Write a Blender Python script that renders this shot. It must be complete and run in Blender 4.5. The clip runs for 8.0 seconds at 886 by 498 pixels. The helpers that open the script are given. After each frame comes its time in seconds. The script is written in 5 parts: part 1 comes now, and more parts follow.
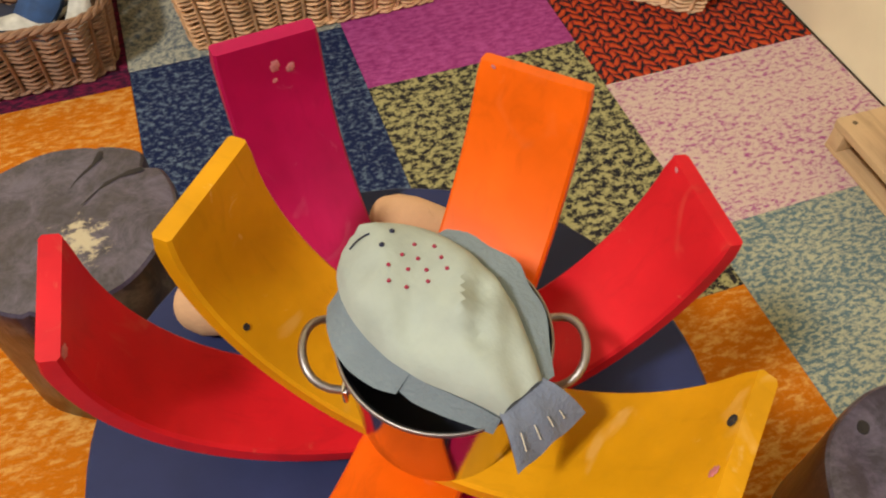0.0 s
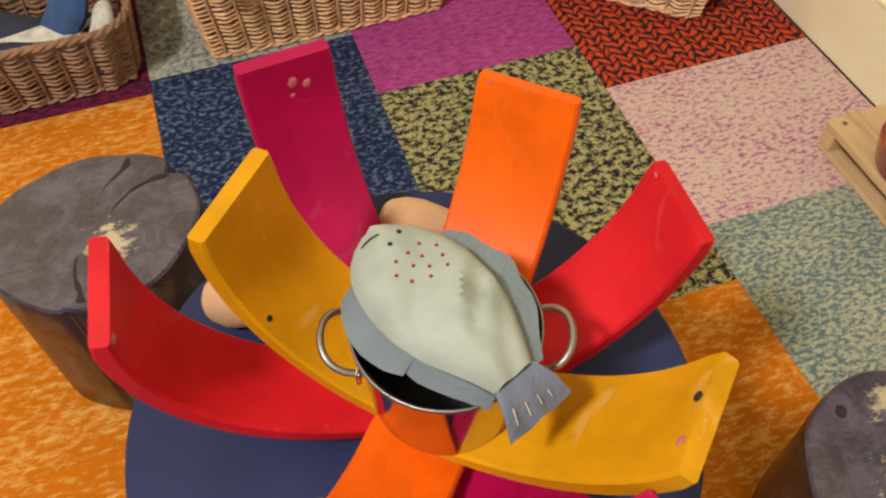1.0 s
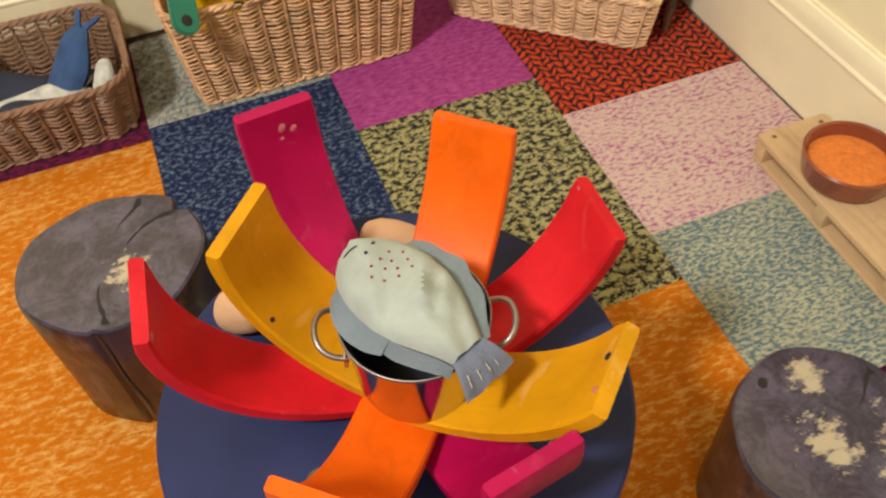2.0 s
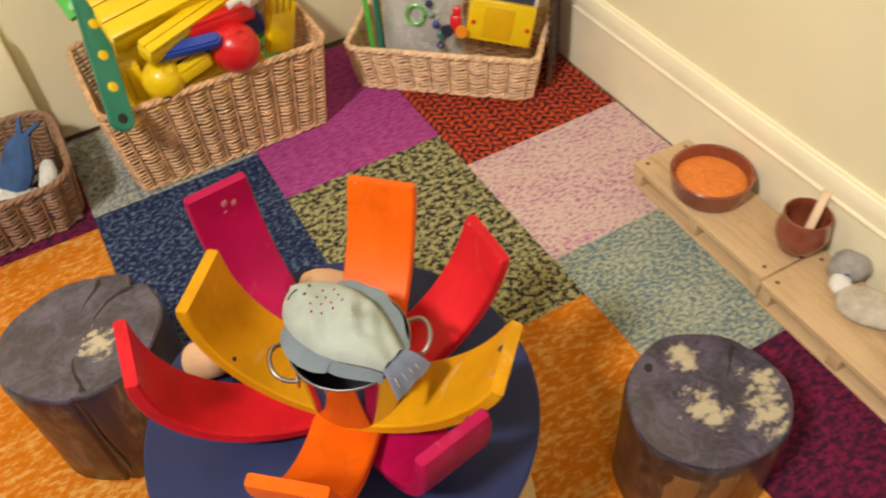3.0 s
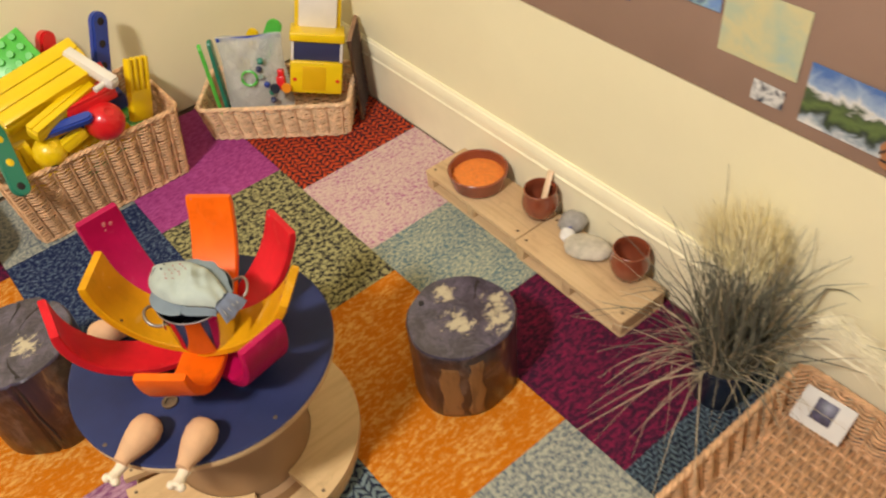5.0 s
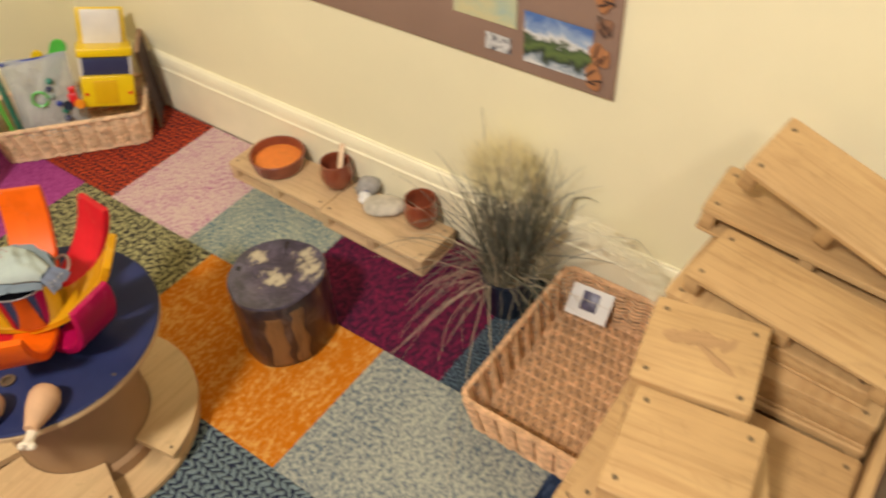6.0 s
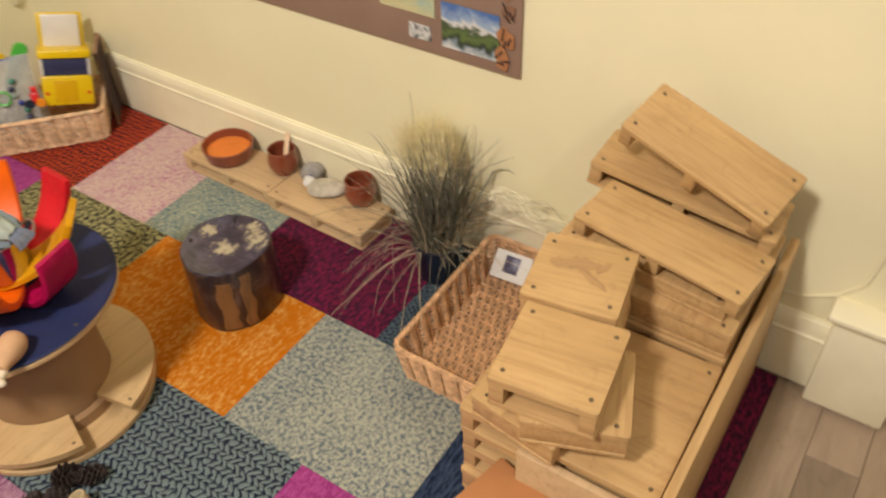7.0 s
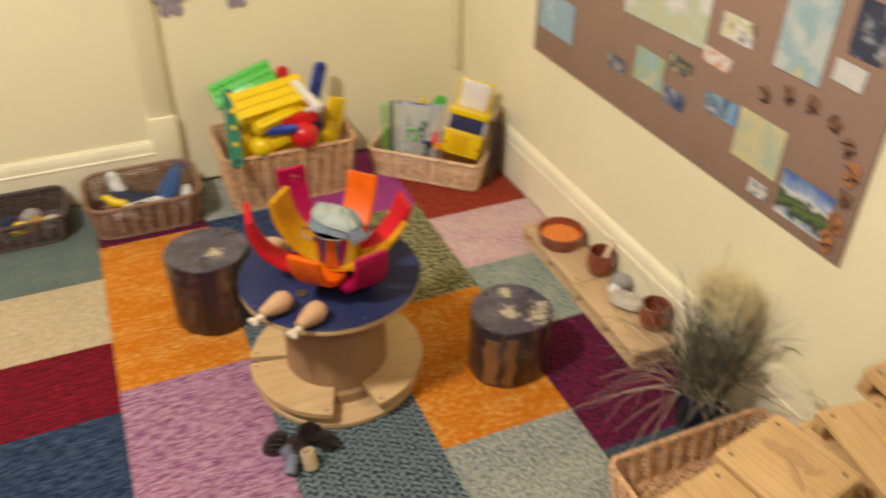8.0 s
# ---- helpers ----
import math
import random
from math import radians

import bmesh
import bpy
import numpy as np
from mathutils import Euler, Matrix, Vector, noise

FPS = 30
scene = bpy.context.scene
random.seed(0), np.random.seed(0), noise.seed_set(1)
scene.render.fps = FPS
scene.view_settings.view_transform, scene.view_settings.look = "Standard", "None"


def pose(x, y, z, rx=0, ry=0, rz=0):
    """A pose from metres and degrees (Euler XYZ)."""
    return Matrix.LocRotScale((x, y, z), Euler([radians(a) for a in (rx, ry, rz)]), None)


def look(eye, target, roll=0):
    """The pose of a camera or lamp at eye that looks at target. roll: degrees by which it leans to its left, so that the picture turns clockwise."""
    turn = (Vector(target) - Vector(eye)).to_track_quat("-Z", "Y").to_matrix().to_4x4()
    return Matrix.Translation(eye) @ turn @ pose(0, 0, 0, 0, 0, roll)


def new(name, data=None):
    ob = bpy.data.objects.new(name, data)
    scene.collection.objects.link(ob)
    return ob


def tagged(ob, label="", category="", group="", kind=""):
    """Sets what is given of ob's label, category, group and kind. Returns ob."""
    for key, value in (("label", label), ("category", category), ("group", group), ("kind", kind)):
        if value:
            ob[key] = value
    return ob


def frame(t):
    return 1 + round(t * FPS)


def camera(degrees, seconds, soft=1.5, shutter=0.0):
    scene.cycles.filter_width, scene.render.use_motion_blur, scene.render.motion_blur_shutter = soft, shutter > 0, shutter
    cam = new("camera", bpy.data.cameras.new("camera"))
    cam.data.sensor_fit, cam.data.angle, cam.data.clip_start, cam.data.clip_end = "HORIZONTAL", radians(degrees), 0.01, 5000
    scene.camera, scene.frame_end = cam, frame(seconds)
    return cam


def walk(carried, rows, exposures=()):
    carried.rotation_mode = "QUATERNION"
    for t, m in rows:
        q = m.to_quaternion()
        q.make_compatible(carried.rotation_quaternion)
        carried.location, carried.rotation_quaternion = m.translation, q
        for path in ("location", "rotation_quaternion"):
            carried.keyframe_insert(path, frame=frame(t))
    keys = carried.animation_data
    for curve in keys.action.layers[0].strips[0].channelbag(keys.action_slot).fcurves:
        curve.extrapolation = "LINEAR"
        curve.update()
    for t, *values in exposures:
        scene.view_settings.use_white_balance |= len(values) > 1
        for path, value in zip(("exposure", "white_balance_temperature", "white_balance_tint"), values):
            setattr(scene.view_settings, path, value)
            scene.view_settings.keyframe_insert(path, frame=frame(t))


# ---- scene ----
cam = camera(57.1, 8.0, soft=2.1, shutter=0.5)
PATH = [
    (0, (-0.5284, -0.8998, 0.8101), (-0.2315, -0.0413, -0.3836), -0.11),
    (0.5, (-0.5299, -0.9114, 0.8250), (-0.2424, -0.0502, -0.3690), -0.64),
    (1, (-0.5334, -0.9316, 0.8521), (-0.2568, -0.0691, -0.3436), -1.51),
    (1.2, (-0.5380, -0.9490, 0.8710), (-0.2695, -0.0850, -0.3254), -2.21),
    (2.5, (-0.5527, -1.0760, 0.9879), (-0.1862, -0.1584, -0.1407), -4.27),
    (3, (-0.5692, -1.1402, 1.0493), (-0.1255, -0.2276, -0.0554), -5.07),
    (3.5, (-0.5596, -1.2069, 1.1169), (-0.0458, -0.3283, 0.0150), -6.78),
    (4, (-0.5672, -1.3064, 1.1803), (-0.0123, -0.4499, 0.0810), -6.71),
    (5.3, (-0.6627, -1.6445, 1.3126), (-0.0086, -0.7966, 0.2622), -5.93),
    (5.5, (-0.6943, -1.6877, 1.3134), (0.0184, -0.8797, 0.2697), -4.81),
    (6, (-0.7599, -1.7765, 1.3373), (0.0828, -1.1170, 0.2862), -3.45),
    (6.5, (-0.8416, -1.8735, 1.3422), (0.0727, -1.3122, 0.2938), -2.54),
    (7, (-0.8903, -1.9590, 1.3720), (0.0124, -1.3336, 0.3502), -2.41),
    (7.5, (-0.8653, -2.0701, 1.4177), (-0.1108, -1.1737, 0.4810), -1.45),
    (7.8, (-0.8660, -2.1430, 1.4090), (-0.2421, -1.0873, 0.5451), 0.90),
    (8, (-0.8377, -2.1551, 1.4302), (-0.3473, -1.0279, 0.5706), 0.66),
]
walk(cam, [(t, look(eye, target, roll)) for t, eye, target, roll in PATH], [(0.0, -0.13), (1.2, -0.11), (2.5, 0.0), (5.5, 0.0), (6.5, -0.15), (8.0, -0.18)])

# ---- light ----
world = bpy.data.worlds.new("world")
scene.world = world
world.use_nodes = True
world.node_tree.nodes["Background"].inputs["Color"].default_value = (1.0, 0.86, 0.68, 1)
world.node_tree.nodes["Background"].inputs["Strength"].default_value = 0.25


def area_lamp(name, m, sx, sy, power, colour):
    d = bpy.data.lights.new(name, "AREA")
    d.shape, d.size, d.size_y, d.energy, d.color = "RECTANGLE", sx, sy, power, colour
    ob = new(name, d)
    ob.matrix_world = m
    return tagged(ob, "warm lamp placed out of view to light the play corner", "lamp")


# Main lamp, out of view; placed from the direction of the cast shadows.
area_lamp("unseen_lamp", look((-2.05, -1.32, 2.93), (-0.3, -0.6, 0)), 0.34, 0.34, 100, (1.0, 0.925, 0.875))
# Fill lamp added to brighten the pipe boxing and crate end; no known fitting.
area_lamp("unseen_lamp", look((-1.3, -3.3, 2.93), (-0.5, -2.6, 0)), 0.36, 0.36, 22, (1.0, 0.925, 0.875))


# ---- materials ----
def nodes_of(name):
    m = bpy.data.materials.new(name)
    m.use_nodes = True
    t = m.node_tree
    return m, t.nodes, t.links, t.nodes["Principled BSDF"]


def coords(n, l, scale=(1, 1, 1), rot=(0, 0, 0), kind="Object"):
    c = n.new("ShaderNodeTexCoord")
    mp = n.new("ShaderNodeMapping")
    mp.inputs["Scale"].default_value = scale
    mp.inputs["Rotation"].default_value = rot
    l.new(c.outputs[kind], mp.inputs["Vector"])
    return mp.outputs["Vector"]


def noise_tex(n, l, vec, scale, detail=3.0, rough=0.55, distort=0.0):
    x = n.new("ShaderNodeTexNoise")
    x.inputs["Scale"].default_value = scale
    x.inputs["Detail"].default_value = detail
    x.inputs["Roughness"].default_value = rough
    x.inputs["Distortion"].default_value = distort
    l.new(vec, x.inputs["Vector"])
    return x.outputs["Fac"]


def ramp(n, l, fac, stops):
    r = n.new("ShaderNodeValToRGB")
    while len(r.color_ramp.elements) < len(stops):
        r.color_ramp.elements.new(0.5)
    for e, (p, c) in zip(r.color_ramp.elements, stops):
        e.position, e.color = p, (*c, 1)
    l.new(fac, r.inputs["Fac"])
    return r.outputs["Color"]


def mix(n, l, fac, a, b, mode="MIX"):
    x = n.new("ShaderNodeMix")
    x.data_type, x.blend_type = "RGBA", mode
    for sock, v in ((x.inputs[0], fac), (x.inputs[6], a), (x.inputs[7], b)):
        if isinstance(v, (int, float)):
            sock.default_value = v
        elif isinstance(v, tuple):
            sock.default_value = (*v, 1)
        else:
            l.new(v, sock)
    return x.outputs[2]


def bump(n, l, p, height, strength, distance=0.002):
    b = n.new("ShaderNodeBump")
    b.inputs["Strength"].default_value, b.inputs["Distance"].default_value = strength, distance
    l.new(height, b.inputs["Height"])
    l.new(b.outputs["Normal"], p.inputs["Normal"])


def plain(name, colour, rough=0.5, metal=0.0, vary=0.12, scale=25, bumps=0.1, coat=0.0):
    """A surface of one colour with faint stains and grain."""
    m, n, l, p = nodes_of(name)
    v = coords(n, l)
    f = noise_tex(n, l, v, scale, 4)
    dark = tuple(c * (1 - vary) for c in colour)
    light = tuple(min(1, c * (1 + vary)) for c in colour)
    l.new(ramp(n, l, f, [(0.3, dark), (0.7, light)]), p.inputs["Base Color"])
    g = noise_tex(n, l, v, scale * 9, 2)
    r = n.new("ShaderNodeMapRange")
    r.inputs["To Min"].default_value, r.inputs["To Max"].default_value = rough * 0.8, min(1, rough * 1.2)
    l.new(f, r.inputs["Value"])
    l.new(r.outputs["Result"], p.inputs["Roughness"])
    p.inputs["Metallic"].default_value = metal
    p.inputs["Coat Weight"].default_value = coat
    if bumps:
        bump(n, l, p, g, bumps)
    return m


def speckle(name, dark, light, scale=140, split=0.5, width=0.08, stretch=(1, 1, 1), third=None, lumps=0.5):
    """Woven pile of two yarns in short flecks."""
    m, n, l, p = nodes_of(name)
    v = coords(n, l, stretch)
    f = noise_tex(n, l, v, scale, 4.0, 0.72)
    big = noise_tex(n, l, v, 7, 3)
    sh = n.new("ShaderNodeMath")
    sh.operation = "MULTIPLY_ADD"
    sh.inputs[1].default_value, sh.inputs[2].default_value = 0.3 * lumps, -0.15 * lumps
    l.new(big, sh.inputs[0])
    add = n.new("ShaderNodeMath")
    l.new(f, add.inputs[0])
    l.new(sh.outputs[0], add.inputs[1])
    mid = tuple((a + b) / 2 for a, b in zip(dark, light)) if third is None else third
    c = ramp(n, l, add.outputs[0], [(split - width, dark), (split, mid), (split + width, light)])
    fine = noise_tex(n, l, v, 900, 1)
    c = mix(n, l, 0.35, c, ramp(n, l, fine, [(0.3, (0.25, 0.25, 0.25)), (0.7, (0.75, 0.75, 0.75))]), "OVERLAY")
    l.new(c, p.inputs["Base Color"])
    p.inputs["Roughness"].default_value = 0.95
    p.inputs["Specular IOR Level"].default_value = 0.15
    bump(n, l, p, f, 0.6, 0.003)
    return m


def knit(name, yarn, gap, pitch=0.022, turn=0.0, third=None):
    """Chunky knitted stitches: slanting yarn loops in ribs."""
    m, n, l, p = nodes_of(name)
    v = coords(n, l, (1, 1, 1), (0, 0, turn))
    sep = n.new("ShaderNodeSeparateXYZ")
    l.new(v, sep.inputs[0])

    def op(kind, a, b=None, c=None):
        x = n.new("ShaderNodeMath")
        x.operation = kind
        for i, s in enumerate((a, b, c)):
            if s is None:
                continue
            if isinstance(s, (int, float)):
                x.inputs[i].default_value = s
            else:
                l.new(s, x.inputs[i])
        return x.outputs[0]

    wob = noise_tex(n, l, v, 30, 2)
    u = op("MULTIPLY_ADD", wob, 0.9, op("DIVIDE", sep.outputs["X"], pitch))
    tri = op("PINGPONG", u, 0.5)
    w = op("ADD", op("DIVIDE", sep.outputs["Y"], pitch * 0.55), op("MULTIPLY", tri, 1.7))
    s1 = op("ABSOLUTE", op("SINE", op("MULTIPLY", w, math.pi)))
    s2 = op("ABSOLUTE", op("SINE", op("MULTIPLY", u, math.pi * 2)))
    h = op("MULTIPLY", op("POWER", s1, 0.7), op("MULTIPLY_ADD", s2, 0.6, 0.4))
    grain = noise_tex(n, l, v, 120, 3)
    h2 = op("ADD", h, op("MULTIPLY_ADD", grain, 1.4, -0.70))
    c = ramp(n, l, h2, [(0.36, gap), (0.56, third or yarn), (0.85, yarn)])
    l.new(c, p.inputs["Base Color"])
    p.inputs["Roughness"].default_value = 0.95
    p.inputs["Specular IOR Level"].default_value = 0.15
    bump(n, l, p, h2, 0.8, 0.006)
    return m


def wood(name, light, dark, grain=(3, 40, 40), rough=0.45, knots=True, coat=0.0):
    """Pine or ply with long grain along the object's x axis."""
    m, n, l, p = nodes_of(name)
    v = coords(n, l, grain)
    rnd = n.new("ShaderNodeObjectInfo")
    off = n.new("ShaderNodeVectorMath")
    off.operation = "ADD"
    sc = n.new("ShaderNodeVectorMath")
    sc.operation = "SCALE"
    sc.inputs["Scale"].default_value = 37.0
    comb = n.new("ShaderNodeCombineXYZ")
    for i in range(3):
        l.new(rnd.outputs["Random"], comb.inputs[i])
    l.new(comb.outputs[0], sc.inputs[0])
    l.new(v, off.inputs[0])
    l.new(sc.outputs[0], off.inputs[1])
    f = noise_tex(n, l, off.outputs[0], 2.2, 5, 0.6, 0.8)
    c = ramp(n, l, f, [(0.25, dark), (0.5, light), (0.75, tuple(min(1, a * 1.08) for a in light))])
    big = noise_tex(n, l, coords(n, l, (1, 1, 1)), 6, 3)
    c = mix(n, l, 0.35, c, ramp(n, l, big, [(0.3, (0.35, 0.33, 0.3)), (0.7, (0.62, 0.62, 0.62))]), "OVERLAY")
    sm = noise_tex(n, l, off.outputs[0], 0.55, 5, 0.65, 2.0)
    c = mix(n, l, ramp(n, l, sm, [(0.52, (0, 0, 0)), (0.70, (0.3, 0.3, 0.3))]), c, tuple(a * 0.6 for a in dark))
    rub = noise_tex(n, l, coords(n, l, (1, 1, 1)), 30, 5, 0.7, 1.0)
    c = mix(n, l, ramp(n, l, rub, [(0.58, (0, 0, 0)), (0.74, (0.45, 0.45, 0.45))]), c, tuple(a * 0.6 for a in dark))
    l.new(c, p.inputs["Base Color"])
    p.inputs["Roughness"].default_value = rough
    p.inputs["Coat Weight"].default_value = coat
    bump(n, l, p, f, 0.15, 0.001)
    return m


def painted(name, colour, wear=(0.75, 0.45, 0.25), worn=1.0):
    """Glossy stained wood: even colour, faint cloudy wear, small scuffs."""
    m, n, l, p = nodes_of(name)
    v = coords(n, l)
    f = noise_tex(n, l, v, 14, 4)
    c = ramp(n, l, f, [(0.3, tuple(a * 0.8 for a in colour)), (0.7, tuple(min(1, a * 1.12) for a in colour))])
    s = noise_tex(n, l, v, 40, 5, 0.7, 1.0)
    c = mix(n, l, ramp(n, l, s, [(0.65, (0, 0, 0)), (0.76, (0.4 * worn,) * 3)]), c, wear)
    g = noise_tex(n, l, coords(n, l, (1, 2.4, 1)), 22, 4, 0.6, 1.5)
    c = mix(n, l, ramp(n, l, g, [(0.55, (0, 0, 0)), (0.72, (0.3, 0.3, 0.3))]), c, tuple(a * 0.62 for a in colour))
    q = noise_tex(n, l, coords(n, l, (1.0, 1.0, 1.0), (0.4, 0.2, 0.7)), 17, 3, 0.5, 2.0)
    c = mix(n, l, ramp(n, l, q, [(0.63, (0, 0, 0)), (0.72, (0.16 * worn,) * 3)]), c, wear)
    p.inputs["Specular IOR Level"].default_value = 0.22
    l.new(c, p.inputs["Base Color"])
    r = n.new("ShaderNodeMapRange")
    r.inputs["To Min"].default_value, r.inputs["To Max"].default_value = 0.32, 0.54
    l.new(f, r.inputs["Value"])
    l.new(r.outputs["Result"], p.inputs["Roughness"])
    bump(n, l, p, noise_tex(n, l, coords(n, l, (6, 60, 60)), 6, 3), 0.08, 0.001)
    return m


M_WALL = plain("cream_wall_paint", (0.87, 0.80, 0.525), 0.7, 0, 0.035, 3, 0.1)
M_SKIRT = plain("cream_gloss_paint", (0.90, 0.83, 0.58), 0.45, 0, 0.05, 8, 0.12)
# Unseen ceiling, coloured darker than the walls to weaken bounced light.
M_CEIL = plain("bounce_cut_ceiling", (0.44, 0.41, 0.36), 0.9, 0, 0.02, 4, 0.05)
# Far walls stay out of view; darkened to cut bounce and deepen shadows.
M_BOUNCE_CUT = plain("bounce_cut_far_wall", (0.36, 0.33, 0.29), 0.8, 0, 0.03, 4, 0.05)
M_PINE = wood("varnished_pine", (0.53, 0.335, 0.145), (0.41, 0.235, 0.09))
M_PINE_PALE = wood("pale_pine", (0.58, 0.40, 0.215), (0.50, 0.33, 0.165), rough=0.55)
M_PLY = wood("birch_ply", (0.60, 0.41, 0.20), (0.50, 0.32, 0.14), (2, 25, 25), 0.5)
M_CARD = plain("brown_fibre_drum", (0.34, 0.205, 0.10), 0.6, 0, 0.14, 6, 0.1)
M_SLATE = plain("dark_navy_board_paint", (0.021, 0.029, 0.090), 0.55, 0, 0.22, 9, 0.12)
M_SLATE.node_tree.nodes["Principled BSDF"].inputs["Specular IOR Level"].default_value = 0.22
M_RED = painted("red_stained_wood", (0.60, 0.012, 0.020), worn=0.45)
M_ORANGE = painted("orange_stained_wood", (0.82, 0.125, 0.002), worn=0.25)
M_YELLOW = painted("yellow_stained_wood", (0.63, 0.295, 0.004), (0.78, 0.56, 0.26), 1.3)
M_MAGENTA = painted("magenta_stained_wood", (0.40, 0.003, 0.066), (0.6, 0.25, 0.3), 0.6)
M_STEEL = plain("polished_steel", (0.54, 0.51, 0.49), 0.15, 1.0, 0.05, 12, 0.02)
M_RIM = plain("dull_steel", (0.36, 0.335, 0.32), 0.45, 1.0, 0.1, 30, 0.03)
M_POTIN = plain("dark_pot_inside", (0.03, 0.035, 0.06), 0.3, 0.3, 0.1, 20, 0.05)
M_WICK = plain("pale_willow", (0.64, 0.385, 0.20), 0.6, 0, 0.35, 60, 0.2)
M_WICK_P = plain("straw_pale_willow", (0.74, 0.50, 0.29), 0.6, 0, 0.3, 60, 0.2)
M_WICK_D = plain("brown_willow", (0.27, 0.150, 0.085), 0.6, 0, 0.3, 60, 0.2)
M_WICK_DD = plain("dark_brown_willow", (0.080, 0.050, 0.042), 0.6, 0, 0.3, 60, 0.2)
M_TERRA = plain("glazed_terracotta", (0.25, 0.062, 0.028), 0.22, 0, 0.15, 20, 0.05, 0.4)
M_DARK = plain("dark_hollow", (0.02, 0.016, 0.014), 0.9, 0, 0.1, 20, 0.0)
M_SCREW = plain("dull_screw_steel", (0.20, 0.15, 0.10), 0.5, 0.8, 0.2, 60, 0.1)


# ---- helpers for shapes ----
def empty(name, at, label, category, group="", rz=0.0):
    ob = new(name)
    ob.empty_display_size = 0.05
    ob.matrix_world = pose(*at, 0, 0, rz)
    return tagged(ob, label, category, group)


def finish(bm, material, smooth=True, crease=40):
    me = bpy.data.meshes.new("mesh")
    bmesh.ops.recalc_face_normals(bm, faces=bm.faces)
    bm.to_mesh(me)
    bm.free()
    for mt in material if isinstance(material, (list, tuple)) else (material,):
        me.materials.append(mt)
    if smooth:
        me.polygons.foreach_set("use_smooth", [True] * len(me.polygons))
        me.set_sharp_from_angle(angle=radians(crease))
    return me


def part(name, bm, material, parent, label="", m=None, smooth=True, crease=40):
    """One bmesh as one mesh object under a thing or a part."""
    ob = new(name, finish(bm, material, smooth, crease) if isinstance(bm, bmesh.types.BMesh) else bm)
    if parent is not None:
        ob.parent = parent
    if m is not None:
        ob.matrix_basis = m
    return tagged(ob, label)


def box(sx, sy, sz, bevel=0.002, at=(0, 0, 0), m=None, bm=None, seg=2):
    """A bevelled block centred on at."""
    bm = bm or bmesh.new()
    got = bmesh.ops.create_cube(bm, size=1.0)["verts"]
    mm = Matrix.Translation(at) @ Matrix.Diagonal((sx, sy, sz, 1))
    if m is not None:
        mm = m @ mm
    bmesh.ops.transform(bm, matrix=mm, verts=got)
    if bevel:
        edges = list({e for v in got for e in v.link_edges})
        bmesh.ops.bevel(bm, geom=edges, offset=bevel, segments=seg, affect="EDGES", profile=0.5)
    return bm


def lathe(profile, n=48, bm=None, wob=None):
    """A profile of (radius, z) turned about z."""
    bm = bm or bmesh.new()
    rings = []
    for r, z in profile:
        if r < 1e-6:
            rings.append([bm.verts.new((0, 0, z))])
        else:
            ring = []
            for i in range(n):
                a = 2 * math.pi * i / n
                k = wob(a, z) if wob else 1.0
                ring.append(bm.verts.new((r * k * math.cos(a), r * k * math.sin(a), z)))
            rings.append(ring)
    for a, b in zip(rings, rings[1:]):
        for i in range(n):
            j = (i + 1) % n
            if len(a) == 1 and len(b) == 1:
                continue
            if len(a) == 1:
                bm.faces.new((a[0], b[i], b[j]))
            elif len(b) == 1:
                bm.faces.new((a[i], a[j], b[0]))
            else:
                bm.faces.new((a[i], a[j], b[j], b[i]))
    return bm


def tube(points, radius, n=6, bm=None, closed=False, caps=True):
    """A round rod along points; radius is a number or a function of 0..1."""
    bm = bm or bmesh.new()
    pts = [Vector(p) for p in points]
    rings = []
    up = Vector((0, 0, 1))
    for i, p in enumerate(pts):
        a = pts[(i - 1) % len(pts)] if closed or i > 0 else p
        b = pts[(i + 1) % len(pts)] if closed or i < len(pts) - 1 else p
        d = (b - a).normalized()
        s = d.cross(up)
        if s.length < 1e-3:
            s = d.cross(Vector((1, 0, 0)))
        s.normalize()
        t = s.cross(d)
        r = radius(i / max(1, len(pts) - 1)) if callable(radius) else radius
        rings.append([bm.verts.new(p + r * (math.cos(2 * math.pi * k / n) * s + math.sin(2 * math.pi * k / n) * t)) for k in range(n)])
    pairs = list(zip(rings, rings[1:])) + ([(rings[-1], rings[0])] if closed else [])
    for a, b in pairs:
        for k in range(n):
            bm.faces.new((a[k], a[(k + 1) % n], b[(k + 1) % n], b[k]))
    if caps and not closed:
        bm.faces.new(rings[0])
        bm.faces.new(list(reversed(rings[-1])))
    return bm


def sheet(fn, nu, nv, thick=0.0, bm=None):
    """A surface fn(u, v) for u, v in 0..1."""
    bm = bm or bmesh.new()
    g = [[bm.verts.new(fn(i / nu, j / nv)) for j in range(nv + 1)] for i in range(nu + 1)]
    fs = [bm.faces.new((g[i][j], g[i + 1][j], g[i + 1][j + 1], g[i][j + 1])) for i in range(nu) for j in range(nv)]
    if thick:
        bmesh.ops.recalc_face_normals(bm, faces=fs)
        bmesh.ops.solidify(bm, geom=fs, thickness=thick)
    return bm


# ---- the room ----
WX, BY = 0.377, 0.43
SK = 0.178


def wall(name, sx, sy, sz, at, mat):
    return tagged(part(name, box(sx, sy, sz, 0, at), mat, None, smooth=False), kind="structure")


wall("wall_east", 0.12, 5.7, 3.02, (WX + 0.06, -2.3, 1.51), M_WALL)
wall("wall_north", 5.2, 0.12, 3.02, (-2.12, BY + 0.06, 1.51), M_WALL)
# Added unseen walls that close the room; dark colour holds back fill light.
wall("wall_west", 0.12, 5.7, 3.02, (-4.76, -2.3, 1.51), M_BOUNCE_CUT)
